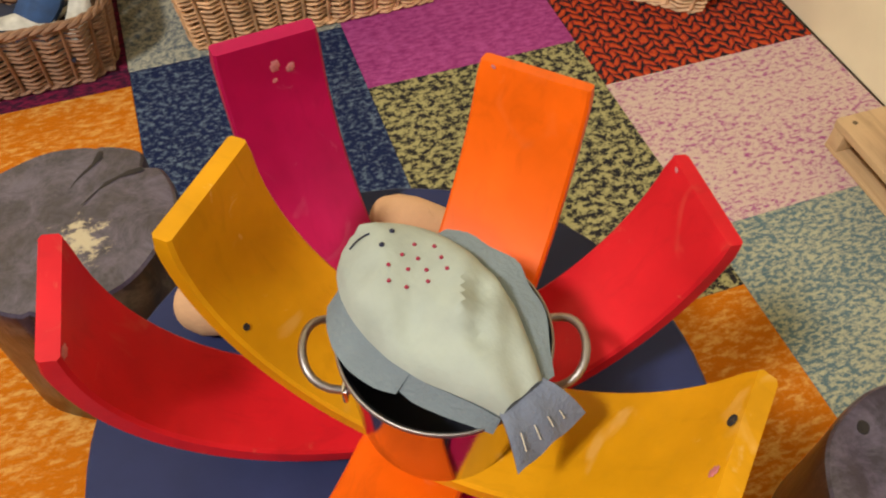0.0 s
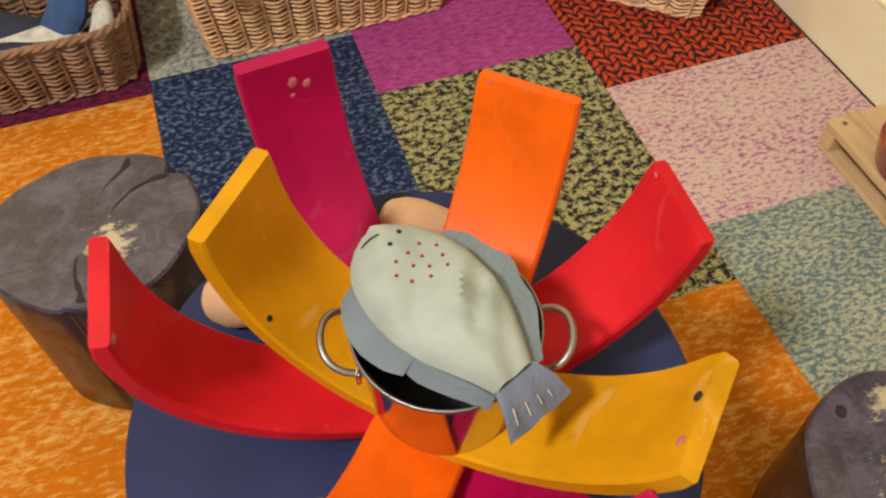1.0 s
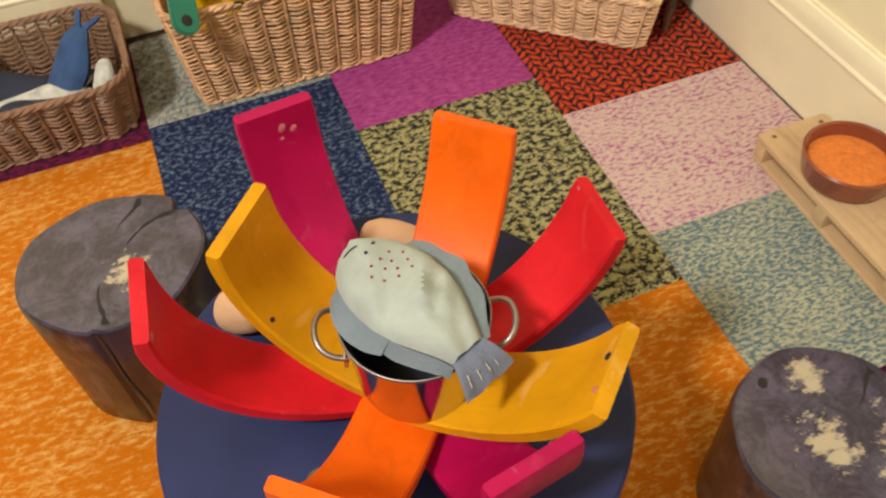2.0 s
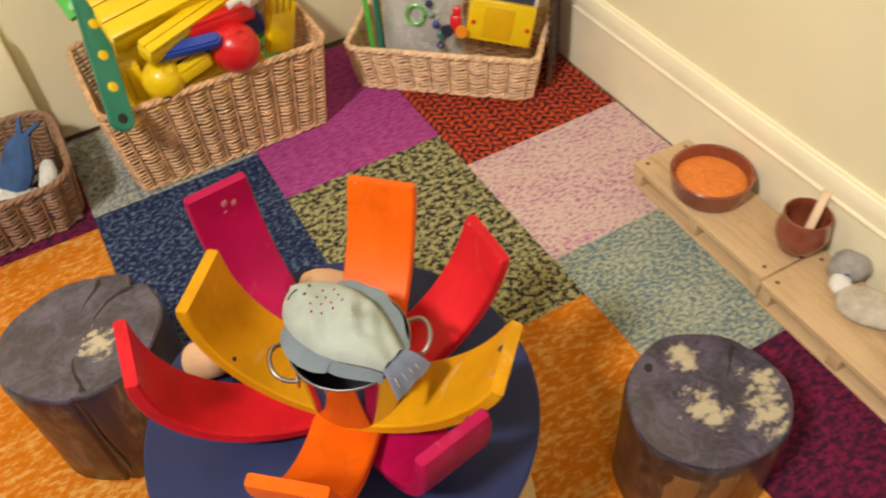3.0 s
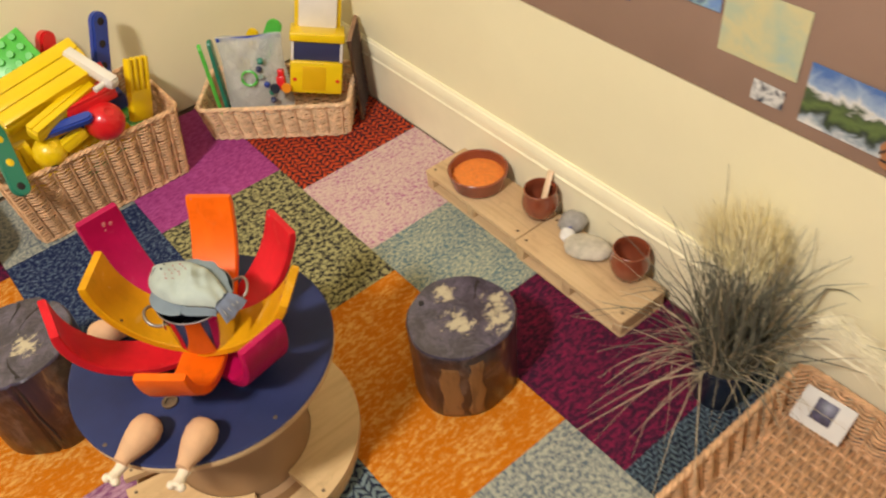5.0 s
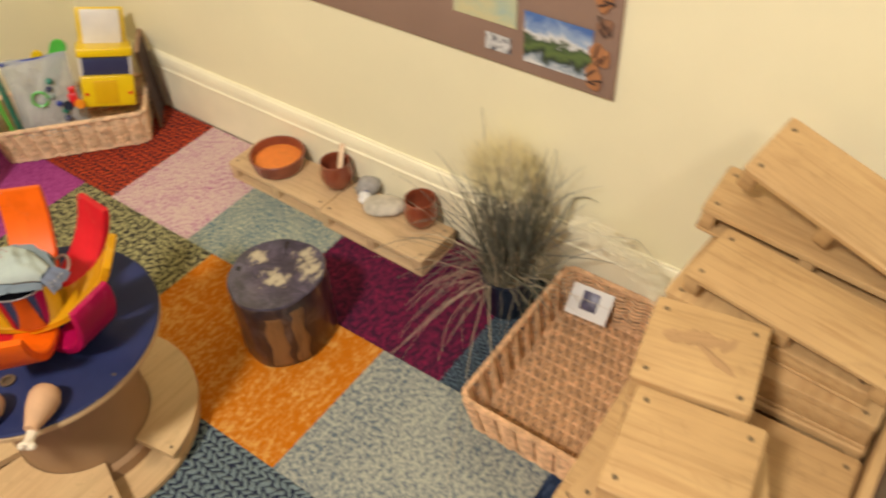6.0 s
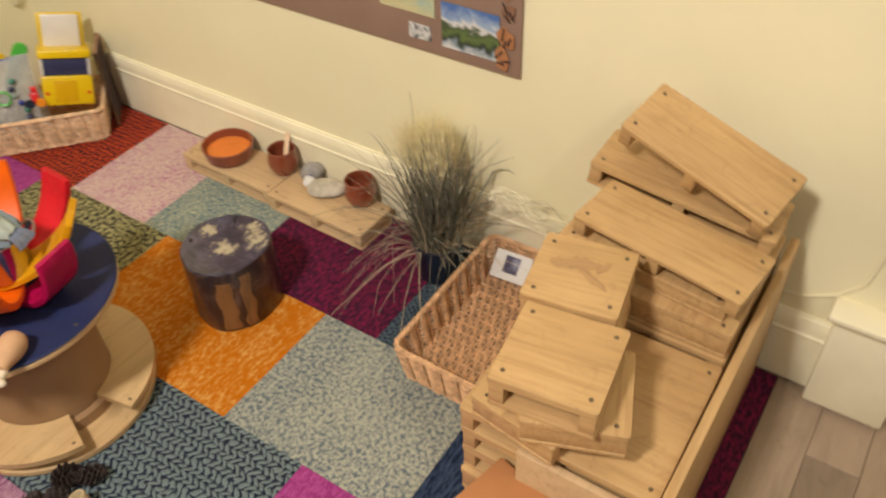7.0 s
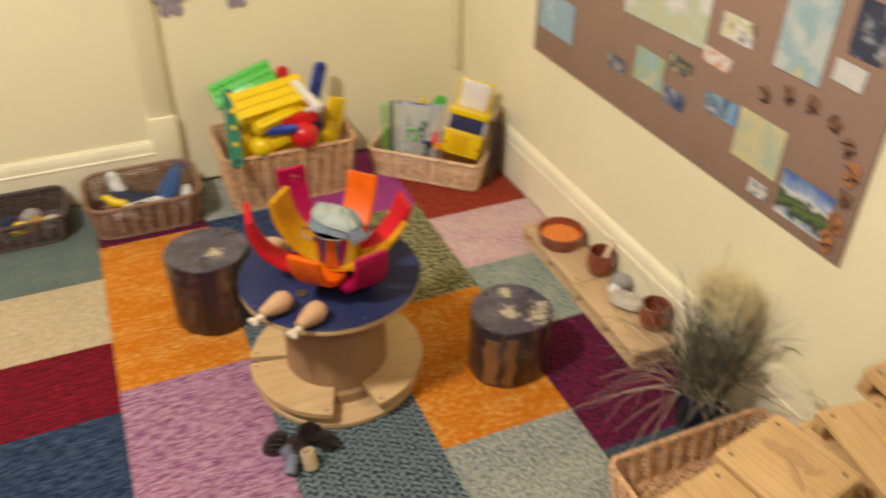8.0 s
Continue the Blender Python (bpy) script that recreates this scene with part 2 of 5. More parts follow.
wall("wall_south", 5.2, 0.12, 3.02, (-2.12, -5.21, 1.51), M_BOUNCE_CUT)
# Added ceiling, out of view; its dark colour soaks up bounce.
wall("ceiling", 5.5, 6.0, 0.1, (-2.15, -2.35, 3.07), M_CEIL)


def skirting(name, length, m):
    """Tall board with a moulded top edge; runs along x, faces -y."""
    prof = [(0, 0), (-0.016, 0), (-0.016, SK - 0.050), (-0.0175, SK - 0.047), (-0.0175, SK - 0.043), (-0.0145, SK - 0.039), (-0.0140, SK - 0.026), (-0.0125, SK - 0.016), (-0.0085, SK - 0.006), (-0.0055, SK - 0.004), (-0.0045, SK), (0, SK)]
    bm = bmesh.new()
    a = [bm.verts.new((0, y, z)) for y, z in prof]
    b = [bm.verts.new((length, y, z)) for y, z in prof]
    for i in range(len(prof) - 1):
        bm.faces.new((a[i], a[i + 1], b[i + 1], b[i]))
    bm.faces.new(a)
    bm.faces.new(list(reversed(b)))
    return tagged(part(name, bm, M_SKIRT, None, m=m, crease=25), kind="structure")


skirting("baseboard_east", 2.42, pose(WX, BY - 0.02, 0, 0, 0, -90))
skirting("baseboard_north", 1.085, pose(-1.85, BY, 0))

# ---- floor and rug ----
M_FLOOR = wood("grey_oak_vinyl", (0.33, 0.245, 0.165), (0.25, 0.18, 0.12), (2, 14, 14), 0.4)
ft = M_FLOOR.node_tree
tone = ft.nodes.new("ShaderNodeHueSaturation")
level = ft.nodes.new("ShaderNodeMapRange")
level.inputs["To Min"].default_value, level.inputs["To Max"].default_value = 0.72, 1.18
info = ft.nodes.new("ShaderNodeObjectInfo")
ft.links.new(info.outputs["Random"], level.inputs["Value"])
ft.links.new(level.outputs["Result"], tone.inputs["Value"])
socket = ft.nodes["Principled BSDF"].inputs["Base Color"]
ft.links.new(socket.links[0].from_socket, tone.inputs["Color"])
ft.links.new(tone.outputs["Color"], socket)
floor = wall("floor", 5.5, 6.0, 0.1, (-2.15, -2.35, -0.066), M_FLOOR)
plank = finish(box(0.448, 0.098, 0.004, 0.0008, seg=1), M_FLOOR, False)
for i in range(28):
    for j in range(10):
        x, y = WX - 0.226 - 0.45 * j - (0.17 if i % 2 else 0.0), -1.98 - 0.10 * i
        part("plank", plank, None, floor, m=pose(x, y, -0.014))
    if i % 2:
        part("plank", finish(box(0.168, 0.098, 0.004, 0.0008, seg=1), M_FLOOR, False), None, floor, m=pose(WX - 0.086, -1.98 - 0.10 * i, -0.014))

R_MAGENTA = speckle("magenta_pile", (0.25, 0.028, 0.15), (0.42, 0.08, 0.27), 60, 0.5, 0.13, (1, 2.5, 1))
R_REDKNIT = knit("red_black_knit_pile", (0.56, 0.075, 0.020), (0.022, 0.018, 0.022), 0.031, 0.0, (0.40, 0.04, 0.020))
R_PINK = speckle("pink_cream_pile", (0.36, 0.09, 0.24), (0.60, 0.46, 0.39), 95, 0.45, 0.062, (1, 1.8, 1))
R_TEAL = speckle("teal_cream_pile", (0.10, 0.165, 0.19), (0.42, 0.42, 0.29), 105, 0.5, 0.065, (1, 1.8, 1))
R_MAROON = speckle("maroon_pile", (0.036, 0.009, 0.026), (0.20, 0.013, 0.052), 62, 0.53, 0.10, (1, 2.0, 1))
R_DOTS = knit("navy_teal_knit_pile", (0.09, 0.13, 0.16), (0.02, 0.025, 0.045), 0.022, 0.7)
R_BY = speckle("black_lime_pile", (0.018, 0.017, 0.02), (0.37, 0.34, 0.15), 85, 0.5, 0.055, (1, 1.2, 1), None, 0.2)
R_ORANGE = speckle("orange_cream_pile", (0.50, 0.140, 0.003), (0.65, 0.34, 0.08), 52, 0.56, 0.09, (1, 2.2, 1), None, 1.1)
R_SAGE = speckle("sage_grey_pile", (0.10, 0.13, 0.155), (0.40, 0.40, 0.31), 110, 0.48, 0.09)
R_NAVY = speckle("navy_teal_pile", (0.010, 0.017, 0.062), (0.14, 0.195, 0.265), 100, 0.575, 0.085, (1, 1.35, 1))
R_KNIT = knit("teal_black_knit_pile", (0.17, 0.22, 0.22), (0.022, 0.028, 0.05), 0.030, 0.0)
R_LILAC = speckle("lilac_pile", (0.19, 0.06, 0.14), (0.46, 0.27, 0.33), 34, 0.5, 0.10, (1, 4, 1))
R_CREAM = speckle("cream_pile", (0.37, 0.29, 0.17), (0.54, 0.445, 0.275), 80, 0.5, 0.12)
# Darker copy of teal_cream_pile; weaker light at the rug's left edge put into colour.
R_TEAL_DIM = speckle("dimmed_teal_pile", (0.04, 0.08, 0.10), (0.20, 0.22, 0.165), 120, 0.5, 0.12, (1, 2.0, 1))
R_RED = speckle("red_pile", (0.055, 0.003, 0.009), (0.22, 0.008, 0.018), 34, 0.5, 0.12, (1, 4, 1))
R_BLUE = speckle("denim_blue_pile", (0.008, 0.014, 0.036), (0.046, 0.070, 0.125), 34, 0.5, 0.10, (1, 4, 1))

rug = empty("rug", (0, 0, 0), "patchwork rug of bright woven squares in mixed patterns", "rug")
RUG_COLUMNS = [
    (0.0, 0.357, [0.41, -0.108, -0.398, -0.71, -1.151, -1.45, -1.93], [R_REDKNIT, R_PINK, R_TEAL, R_MAROON, R_DOTS, R_MAROON]),
    (-0.333, 0.0, [0.41, 0.0, -0.487, -1.009, -1.44, -1.93], [R_MAGENTA, R_BY, R_ORANGE, R_SAGE, R_BLUE]),
    (-0.662, -0.333, [0.41, 0.152, -0.33, -1.22, -1.93], [R_SAGE, R_NAVY, R_KNIT, R_MAGENTA]),
    (-0.990, -0.662, [0.41, 0.12, -0.54, -1.12, -1.93], [R_MAROON, R_ORANGE, R_LILAC, R_KNIT]),
    (-1.32, -0.990, [0.41, -0.044, -0.342, -0.61, -1.2, -1.93], [R_TEAL_DIM, R_CREAM, R_RED, R_BLUE, R_ORANGE]),
]
for x0, x1, ys, mats in RUG_COLUMNS:
    for y1, y0, mt in zip(ys, ys[1:], mats):
        bm = box(x1 - x0 - 0.0002, y1 - y0 - 0.0002, 0.012, 0.0006, ((x0 + x1) / 2, (y0 + y1) / 2, -0.006), seg=1)
        part("rug_patch", bm, mt, rug)

# ---- cable-drum table ----
TX, TY, TZ, TR = -0.4735, -0.6663, 0.308, 0.2088
table = empty("drum_table", (TX, TY, 0), "low round cable-drum table with a matt navy top", "table")


def disc(r, z0, z1, bevel=0.003, hole=0.0, n=72):
    if hole:
        prof = [(hole, z0), (r - bevel, z0), (r, z0 + bevel), (r, z1 - bevel), (r - bevel, z1), (hole, z1), (hole, z0)]
    else:
        prof = [(0, z0), (r - bevel, z0), (r, z0 + bevel), (r, z1 - bevel), (r - bevel, z1), (0, z1)]
    return lathe(prof, n)


part("tabletop", disc(TR, TZ - 0.006, TZ), M_SLATE, table, "matt navy painted round top")
part("top_flange", disc(TR - 0.001, TZ - 0.020, TZ - 0.0065), M_PLY, table)
part("drum_core", lathe([(0.118, 0.026), (0.122, 0.03), (0.122, TZ - 0.021), (0.118, TZ - 0.0205)], 64), M_CARD, table, "brown fibreboard drum core")
part("base_flange", disc(0.203, 0.001, 0.018), M_PLY, table)
part("spacer_ring", lathe([(0.124, 0.018), (0.140, 0.018), (0.140, 0.0445), (0.124, 0.0445)], 64), M_CARD, table)


def ring_sector(r0, r1, z0, z1, a0, a1, n=20):
    bm = bmesh.new()
    secs = []
    for i in range(n + 1):
        a = radians(a0 + (a1 - a0) * i / n)
        c, s = math.cos(a), math.sin(a)
        secs.append([bm.verts.new((r * c, r * s, z)) for r, z in ((r0, z0), (r1, z0), (r1, z1), (r0, z1))])
    for p, q in zip(secs, secs[1:]):
        for k in range(4):
            bm.faces.new((p[k], p[(k + 1) % 4], q[(k + 1) % 4], q[k]))
    bm.faces.new(secs[0])
    bm.faces.new(list(reversed(secs[-1])))
    bmesh.ops.bevel(bm, geom=[e for e in bm.edges if len(e.link_faces) == 2 and e.calc_face_angle(0) > 0.7], offset=0.0012, segments=1, affect="EDGES")
    return bm


for a0, a1 in ((169, 250), (-80, 62), (66, 163)):
    seg = part("base_ring_plank", ring_sector(0.1235, 0.212, 0.045, 0.059, a0, a1), M_PLY, table)
    for a in (a0 + 4, a1 - 4):
        part("screw", lathe([(0.0, 0.0602), (0.003, 0.0598), (0.0035, 0.059)], 10), M_SCREW, seg, m=pose(0.198 * math.cos(radians(a)), 0.198 * math.sin(radians(a)), 0))
for bx, by in ((-0.085, -0.059), (0.02, -0.19), (-0.19, -0.06)):
    bolt = part("bolt_hole", lathe([(0.010, 0), (0.012, 0.0015), (0.012, 0.004), (0.007, 0.004), (0.007, 0.0008), (0, 0.0008)], 20), M_SCREW, table, "small dark metal eyelet", m=pose(bx, by, TZ)) if bx == -0.085 else part("screw", lathe([(0.0, 0.0012), (0.003, 0.0008), (0.0035, 0)], 10), M_SCREW, table, m=pose(bx, by, TZ))

# ---- curved rainbow pieces round the pot ----
PX, PY = -0.454, -0.687
POTX, POTY = -0.4548, -0.6888


def petal(label, mat, az, r_tip, z_tip, width, side, tilt, bend, lift, marks=(), r_in=0.03, thick=0.0138):
    """A bent board: low at the pot, curling up to its tip. marks: (name, along, across, radius)."""
    dr, dz = r_tip - r_in, z_tip - TZ - lift - 0.0065
    chord, sweep = math.atan2(dz, dr), radians(bend)
    rad = math.hypot(dr, dz) / (2 * math.sin(sweep / 2))
    start = chord - sweep / 2
    bm = bmesh.new()
    n = 22
    secs = []
    h, t, u = width / 2, 0.0065, 0.0065 - thick
    outline = [(-h + 0.002, u), (h - 0.002, u), (h, u + 0.002), (h, t - 0.002), (h - 0.002, t), (-h + 0.002, t), (-h, t - 0.002), (-h, u + 0.002)]

    def place(f, y, w):
        a = start + sweep * f
        cx, cz = r_in + rad * (math.sin(a) - math.sin(start)), t + rad * (math.cos(start) - math.cos(a))
        return Vector((cx - w * math.sin(a), y + side, cz + w * math.cos(a) + tilt * f * f * y / h))

    for i in range(n + 1):
        k = 1.0 if 0 < i < n else 0.82
        secs.append([bm.verts.new(place(i / n, y * (1.0 if 0 < i < n else 0.97), w * k)) for y, w in outline])
    for p, q in zip(secs, secs[1:]):
        for k in range(8):
            bm.faces.new((p[k], p[(k + 1) % 8], q[(k + 1) % 8], q[k]))
    bm.faces.new(secs[0])
    bm.faces.new(list(reversed(secs[-1])))
    ob = new("rainbow_piece", finish(bm, mat, True, 35))
    ob.matrix_world = pose(PX, PY, TZ + lift + 0.0005, 0, 0, az)
    tagged(ob, label, "toy block", "curved pieces round the pot")
    for name, f, y, r in marks:
        a = start + sweep * f
        m = Matrix.Translation(place(f, y, t)) @ pose(0, 0, 0, 0, -math.degrees(a), 0)
        if name == "peg_hole":
            bm = lathe([(r, 0), (r * 0.9, 0.0008), (r * 0.62, 0.0008), (r * 0.5, 0.0003), (0, 0.0003)], 18)
            part(name, bm, M_DARK, ob, "small dark peg hole", m=m)
        else:
            bm = lathe([(0, 0.0004), (r * 0.8, 0.0004), (r, 0.0)], 14, None, lambda q, z: 1 + 0.35 * math.sin(3 * q + f * 40) * math.sin(5 * q))
            part(name, bm, M_CHIP, ob, "pale chipped paint", m=m)
    return ob


M_CHIP = plain("bare_chipped_wood", (0.52, 0.17, 0.18), 0.7, 0, 0.2, 90, 0.2)
PETALS = [
    ("curved magenta wooden block with a chipped tip", M_MAGENTA, 98.2, 0.2239, 0.4813, 0.0705, 0.0130, 0.0013, 100, -0.0051, (("chip", 0.93, -0.002, 0.0042), ("chip", 0.915, -0.012, 0.0034), ("chip", 0.89, 0.000, 0.0018)), 0.0467),
    ("curved bright orange wooden block standing up like a petal", M_ORANGE, 46.8, 0.1686, 0.4813, 0.0729, 0.0134, 0.0008, 69, 0.0196, (("chip", 0.992, 0.026, 0.0014),), 0.0020),
    ("curved glossy red wooden block leaning outward", M_RED, 0.4, 0.1691, 0.4549, 0.0683, 0.0257, 0.0036, 74, 0.0108, (("chip", 0.99, 0.024, 0.0016),), 0.0082),
    ("curved yellow wooden block with a dark peg hole", M_YELLOW, -46.8, 0.1529, 0.4728, 0.0755, -0.0055, 0.0023, 59, 0.0356, (("peg_hole", 0.975, 0.008, 0.0032), ("chip", 0.97, -0.018, 0.003)), -0.0076),
    ("curved magenta wooden block tipped up on its side", M_MAGENTA, -80.8, 0.1456, 0.4465, 0.0753, 0.0056, 0.0006, 95, -0.0000, (("chip", 0.985, 0.02, 0.003),), 0.0302),
    ("curved orange wooden block with a pale scuff", M_ORANGE, 230.8, 0.1575, 0.4549, 0.0698, -0.0092, -0.0032, 87, 0.0196, (("chip", 0.96, 0.004, 0.004),), 0.0242),
    ("curved red wooden block with worn tip", M_RED, 170.2, 0.1878, 0.4861, 0.0647, -0.0236, -0.0088, 98, 0.0072, (("chip", 0.99, 0.026, 0.004),), 0.0254),
    ("curved mustard yellow wooden block with smudges", M_YELLOW, 139.5, 0.1400, 0.4903, 0.0799, -0.0087, 0.0006, 86, 0.0309, (("peg_hole", 0.60, 0.031, 0.0023),), 0.0139),
]
for row in PETALS:
    petal(*row)

# ---- steel pot ----
PZ, PR, PH = 0.3605, 0.0570, 0.0820
pot = empty("cooking_pot", (POTX, POTY, PZ), "small polished steel cooking pot with two loop handles", "pot")
part("pot_body", lathe([(0, 0), (0.044, 0), (0.049, 0.003), (0.0505, 0.008), (PR - 0.002, PH - 0.004)], 64), M_STEEL, pot)
part("pot_rim", lathe([(PR - 0.002, PH - 0.004), (PR + 0.001, PH - 0.001), (PR + 0.0006, PH + 0.001), (PR - 0.0005, PH + 0.0012), (PR - 0.001, PH)], 64), M_RIM, pot, "rolled dull steel rim", crease=80)
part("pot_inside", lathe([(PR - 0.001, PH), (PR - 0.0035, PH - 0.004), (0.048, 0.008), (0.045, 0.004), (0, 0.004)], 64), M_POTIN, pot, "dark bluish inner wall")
for az in (161, -18):
    pts = []
    for i in range(15):
        a = math.pi * i / 14
        pts.append((0.050 + 0.026 * math.sin(a) ** 0.6, 0.0215 * math.cos(a) * (1 + 0.1 * math.sin(a)), PH - 0.022 + 0.012 * math.sin(a)))
    hd = part("handle", tube(pts, 0.0024, 10), M_RIM, pot, m=pose(0, 0, 0, 0, 0, az))
    for s in (-1, 1):
        part("handle_plate", box(0.003, 0.009, 0.012, 0.001, (0.0525, s * 0.0215, PH - 0.022)), M_STEEL, hd)

# ---- log stools ----
def log_material(name, blobs=(), peel=0.61):
    """Varnished log: end grain with pale worn patches at blobs (x, y, radius), or with none a mottled side."""
    m, n, l, p = nodes_of(name)
    v = coords(n, l)
    f = noise_tex(n, l, v, 28, 5, 0.65)
    if blobs:
        w = n.new("ShaderNodeTexWave")
        w.wave_type, w.rings_direction = "RINGS", "Z"
        w.inputs["Scale"].default_value, w.inputs["Distortion"].default_value = 26, 9
        w.inputs["Detail"].default_value, w.inputs["Detail Scale"].default_value = 5, 2.2
        l.new(v, w.inputs["Vector"])
        c = ramp(n, l, w.outputs["Fac"], [(0.2, (0.024, 0.019, 0.036)), (0.8, (0.034, 0.027, 0.050))])
        cloud = noise_tex(n, l, v, 24, 8, 0.78, 0.5)
        c = mix(n, l, ramp(n, l, cloud, [(0.45, (0, 0, 0)), (0.62, (0.9, 0.9, 0.9))]), c, (0.100, 0.086, 0.135))
        brown = noise_tex(n, l, v, 9, 4, 0.6, 0.5)
        c = mix(n, l, ramp(n, l, brown, [(0.46, (0, 0, 0)), (0.66, (0.3, 0.3, 0.3))]), c, (0.042, 0.028, 0.030))
        near = None
        for bx, by, br in blobs:
            d = n.new("ShaderNodeVectorMath")
            d.operation = "DISTANCE"
            flat = n.new("ShaderNodeVectorMath")
            flat.operation = "MULTIPLY"
            flat.inputs[1].default_value = (1, 1, 0)
            l.new(v, flat.inputs[0])
            l.new(flat.outputs[0], d.inputs[0])
            d.inputs[1].default_value = (bx, by, 0)
            q = n.new("ShaderNodeMath")
            q.operation = "DIVIDE"
            q.inputs[1].default_value = br
            l.new(d.outputs["Value"], q.inputs[0])
            if near is None:
                near = q.outputs[0]
            else:
                lo = n.new("ShaderNodeMath")
                lo.operation = "MINIMUM"
                l.new(near, lo.inputs[0])
                l.new(q.outputs[0], lo.inputs[1])
                near = lo.outputs[0]
        frag = noise_tex(n, l, coords(n, l, (1, 1.5, 1), (0, 0, 0.5)), 38, 7, 0.78, 0.0)
        sub = n.new("ShaderNodeMath")
        sub.operation = "MULTIPLY_ADD"
        sub.inputs[1].default_value = -0.20
        l.new(near, sub.inputs[0])
        l.new(frag, sub.inputs[2])
        c = mix(n, l, ramp(n, l, sub.outputs[0], [(0.345, (0, 0, 0)), (0.375, (0.5, 0.5, 0.5)), (0.43, (0.9, 0.9, 0.9))]), c, (0.50, 0.43, 0.28))
    else:
        g = noise_tex(n, l, coords(n, l, (14, 14, 2.5)), 2.0, 5, 0.6)
        c = ramp(n, l, g, [(0.36, (0.012, 0.010, 0.016)), (peel - 0.12, (0.040, 0.019, 0.016)), (peel - 0.015, (0.085, 0.036, 0.020)), (peel + 0.04, (0.22, 0.115, 0.05))])
        rub = noise_tex(n, l, coords(n, l, (1, 1, 0.6)), 22, 6, 0.75, 0.6)
        c = mix(n, l, ramp(n, l, rub, [(0.52, (0, 0, 0)), (0.58, (0.25, 0.25, 0.25)), (0.70, (0.6, 0.6, 0.6))]), c, (0.17, 0.125, 0.105))
        f = g
    l.new(c, p.inputs["Base Color"])
    p.inputs["Roughness"].default_value = 0.28 if blobs else 0.36
    p.inputs["Coat Weight"].default_value = 0.8 if blobs else 0.3
    p.inputs["Coat Roughness"].default_value = 0.12
    bump(n, l, p, f, 0.6, 0.004)
    return m


M_LOGTOP = log_material("worn_end_grain", ((0.010, 0.060, 0.024), (-0.013, -0.012, 0.032), (0.048, -0.056, 0.032), (0.072, -0.018, 0.024)))
M_LOGTOP_D = log_material("dark_end_grain", ((0.018, -0.025, 0.028),))
M_LOGDARK = log_material("dark_varnished_log_side", (), 0.66)


M_BARE = wood("bare_peeled_wood", (0.22, 0.112, 0.045), (0.045, 0.024, 0.015), (30, 30, 4), 0.3)


def log_stool(at, r, h, seed, label, cracks, top_mat, peels=(), knot=None):
    rng = random.Random(seed)
    ph = [rng.uniform(0, 6.28) for _ in range(5)]
    thing = empty("log_stool", at, label, "stool", "log stools round the table")

    def wob(a, z):
        k = 1 + 0.03 * math.sin(2 * a + ph[0]) + 0.022 * math.sin(3 * a + ph[1]) + 0.012 * math.sin(7 * a + ph[2] + z * 9)
        for ca, depth, wide in cracks:
            d = (a - radians(ca) + math.pi) % (2 * math.pi) - math.pi
            k -= depth * math.exp(-(d / wide) ** 2)
        return k

    side = lathe([(r * 0.96, 0), (r * 0.99, 0.006), (r * 0.985, h * 0.3), (r * 0.99, h * 0.7), (r, h - 0.010), (r * 0.985, h - 0.003)], 120, None, wob)
    part("log_side", side, M_LOGDARK, thing, "dark glossy varnished side")
    for az, wide, z0, z1 in peels:
        def bare(u, v):
            z = z0 + (z1 - z0) * v
            a = radians(az + (u - 0.5) * wide * (0.85 + 0.3 * noise.noise(Vector((v * 6, az, round(u))))) + 5 * noise.noise(Vector((v * 4, az, 3.0))))
            q = r * 0.988 * wob(a, z) + (0.0012 if 0 < u < 1 and 0 < v < 1 else -0.001)
            return Vector((q * math.cos(a), q * math.sin(a), z))
        part("peeled_patch", sheet(bare, 10, 22), M_BARE, thing, "tan bare wood where the bark peeled")
    top = lathe([(r * 0.985, h - 0.003), (r * 0.96, h), (r * 0.75, h + 0.0006), (r * 0.5, h + 0.001), (r * 0.25, h), (0, h)], 120, None, wob)
    part("log_top", top, top_mat, thing, "worn grey end grain with pale patches")
    if knot:
        part("knot", lathe([(0, h + 0.0014), (0.0035, h + 0.0016), (0.0048, h + 0.0022), (0.0060, h + 0.0006)], 18, None, lambda q, z: 1 + 0.15 * math.sin(2 * q)), M_DARK, thing, "small dark knot", m=pose(knot[0] * r, knot[1] * r, 0))
    for ca, length, wide in [(c[0], 0.55 + 6 * c[1] * 0.3, c[2]) for c in cracks]:
        pts = []
        for i in range(7):
            f = i / 6
            rr = r * (0.88 - length * 0.8 * f)
            a = radians(ca) + 0.12 * math.sin(3 * f + ca)
            pts.append((rr * math.cos(a), rr * math.sin(a), h + 0.0012))
        bm = bmesh.new()
        rows = []
        for i, pnt in enumerate(pts):
            f = i / 6
            wd = 0.0032 * (1 - f) * (1 + 0.5 * math.sin(17 * f + ca)) + 0.0004
            a = radians(ca) + math.pi / 2
            rows.append((bm.verts.new((pnt[0] + wd * math.cos(a), pnt[1] + wd * math.sin(a), pnt[2])), bm.verts.new((pnt[0] - wd * math.cos(a), pnt[1] - wd * math.sin(a), pnt[2]))))
        for p, q in zip(rows, rows[1:]):
            bm.faces.new((p[0], p[1], q[1], q[0]))
        part("crack", bm, M_DARK, thing)
    for ca, depth, wide in cracks:
        if depth > 0.05 and wide < 0.05:
            def split(u, v):
                z = 0.03 + (h - 0.034) * v
                a = radians(ca) + 0.10 * (1 - v) + 0.018 * math.sin(9 * v) + (u - 0.5) * (0.012 + 0.05 * v)
                q = r * 0.992 * wob(a, z) + 0.0008
                return Vector((q * math.cos(a), q * math.sin(a), z))
            part("crack", sheet(split, 2, 18), M_DARK, thing)
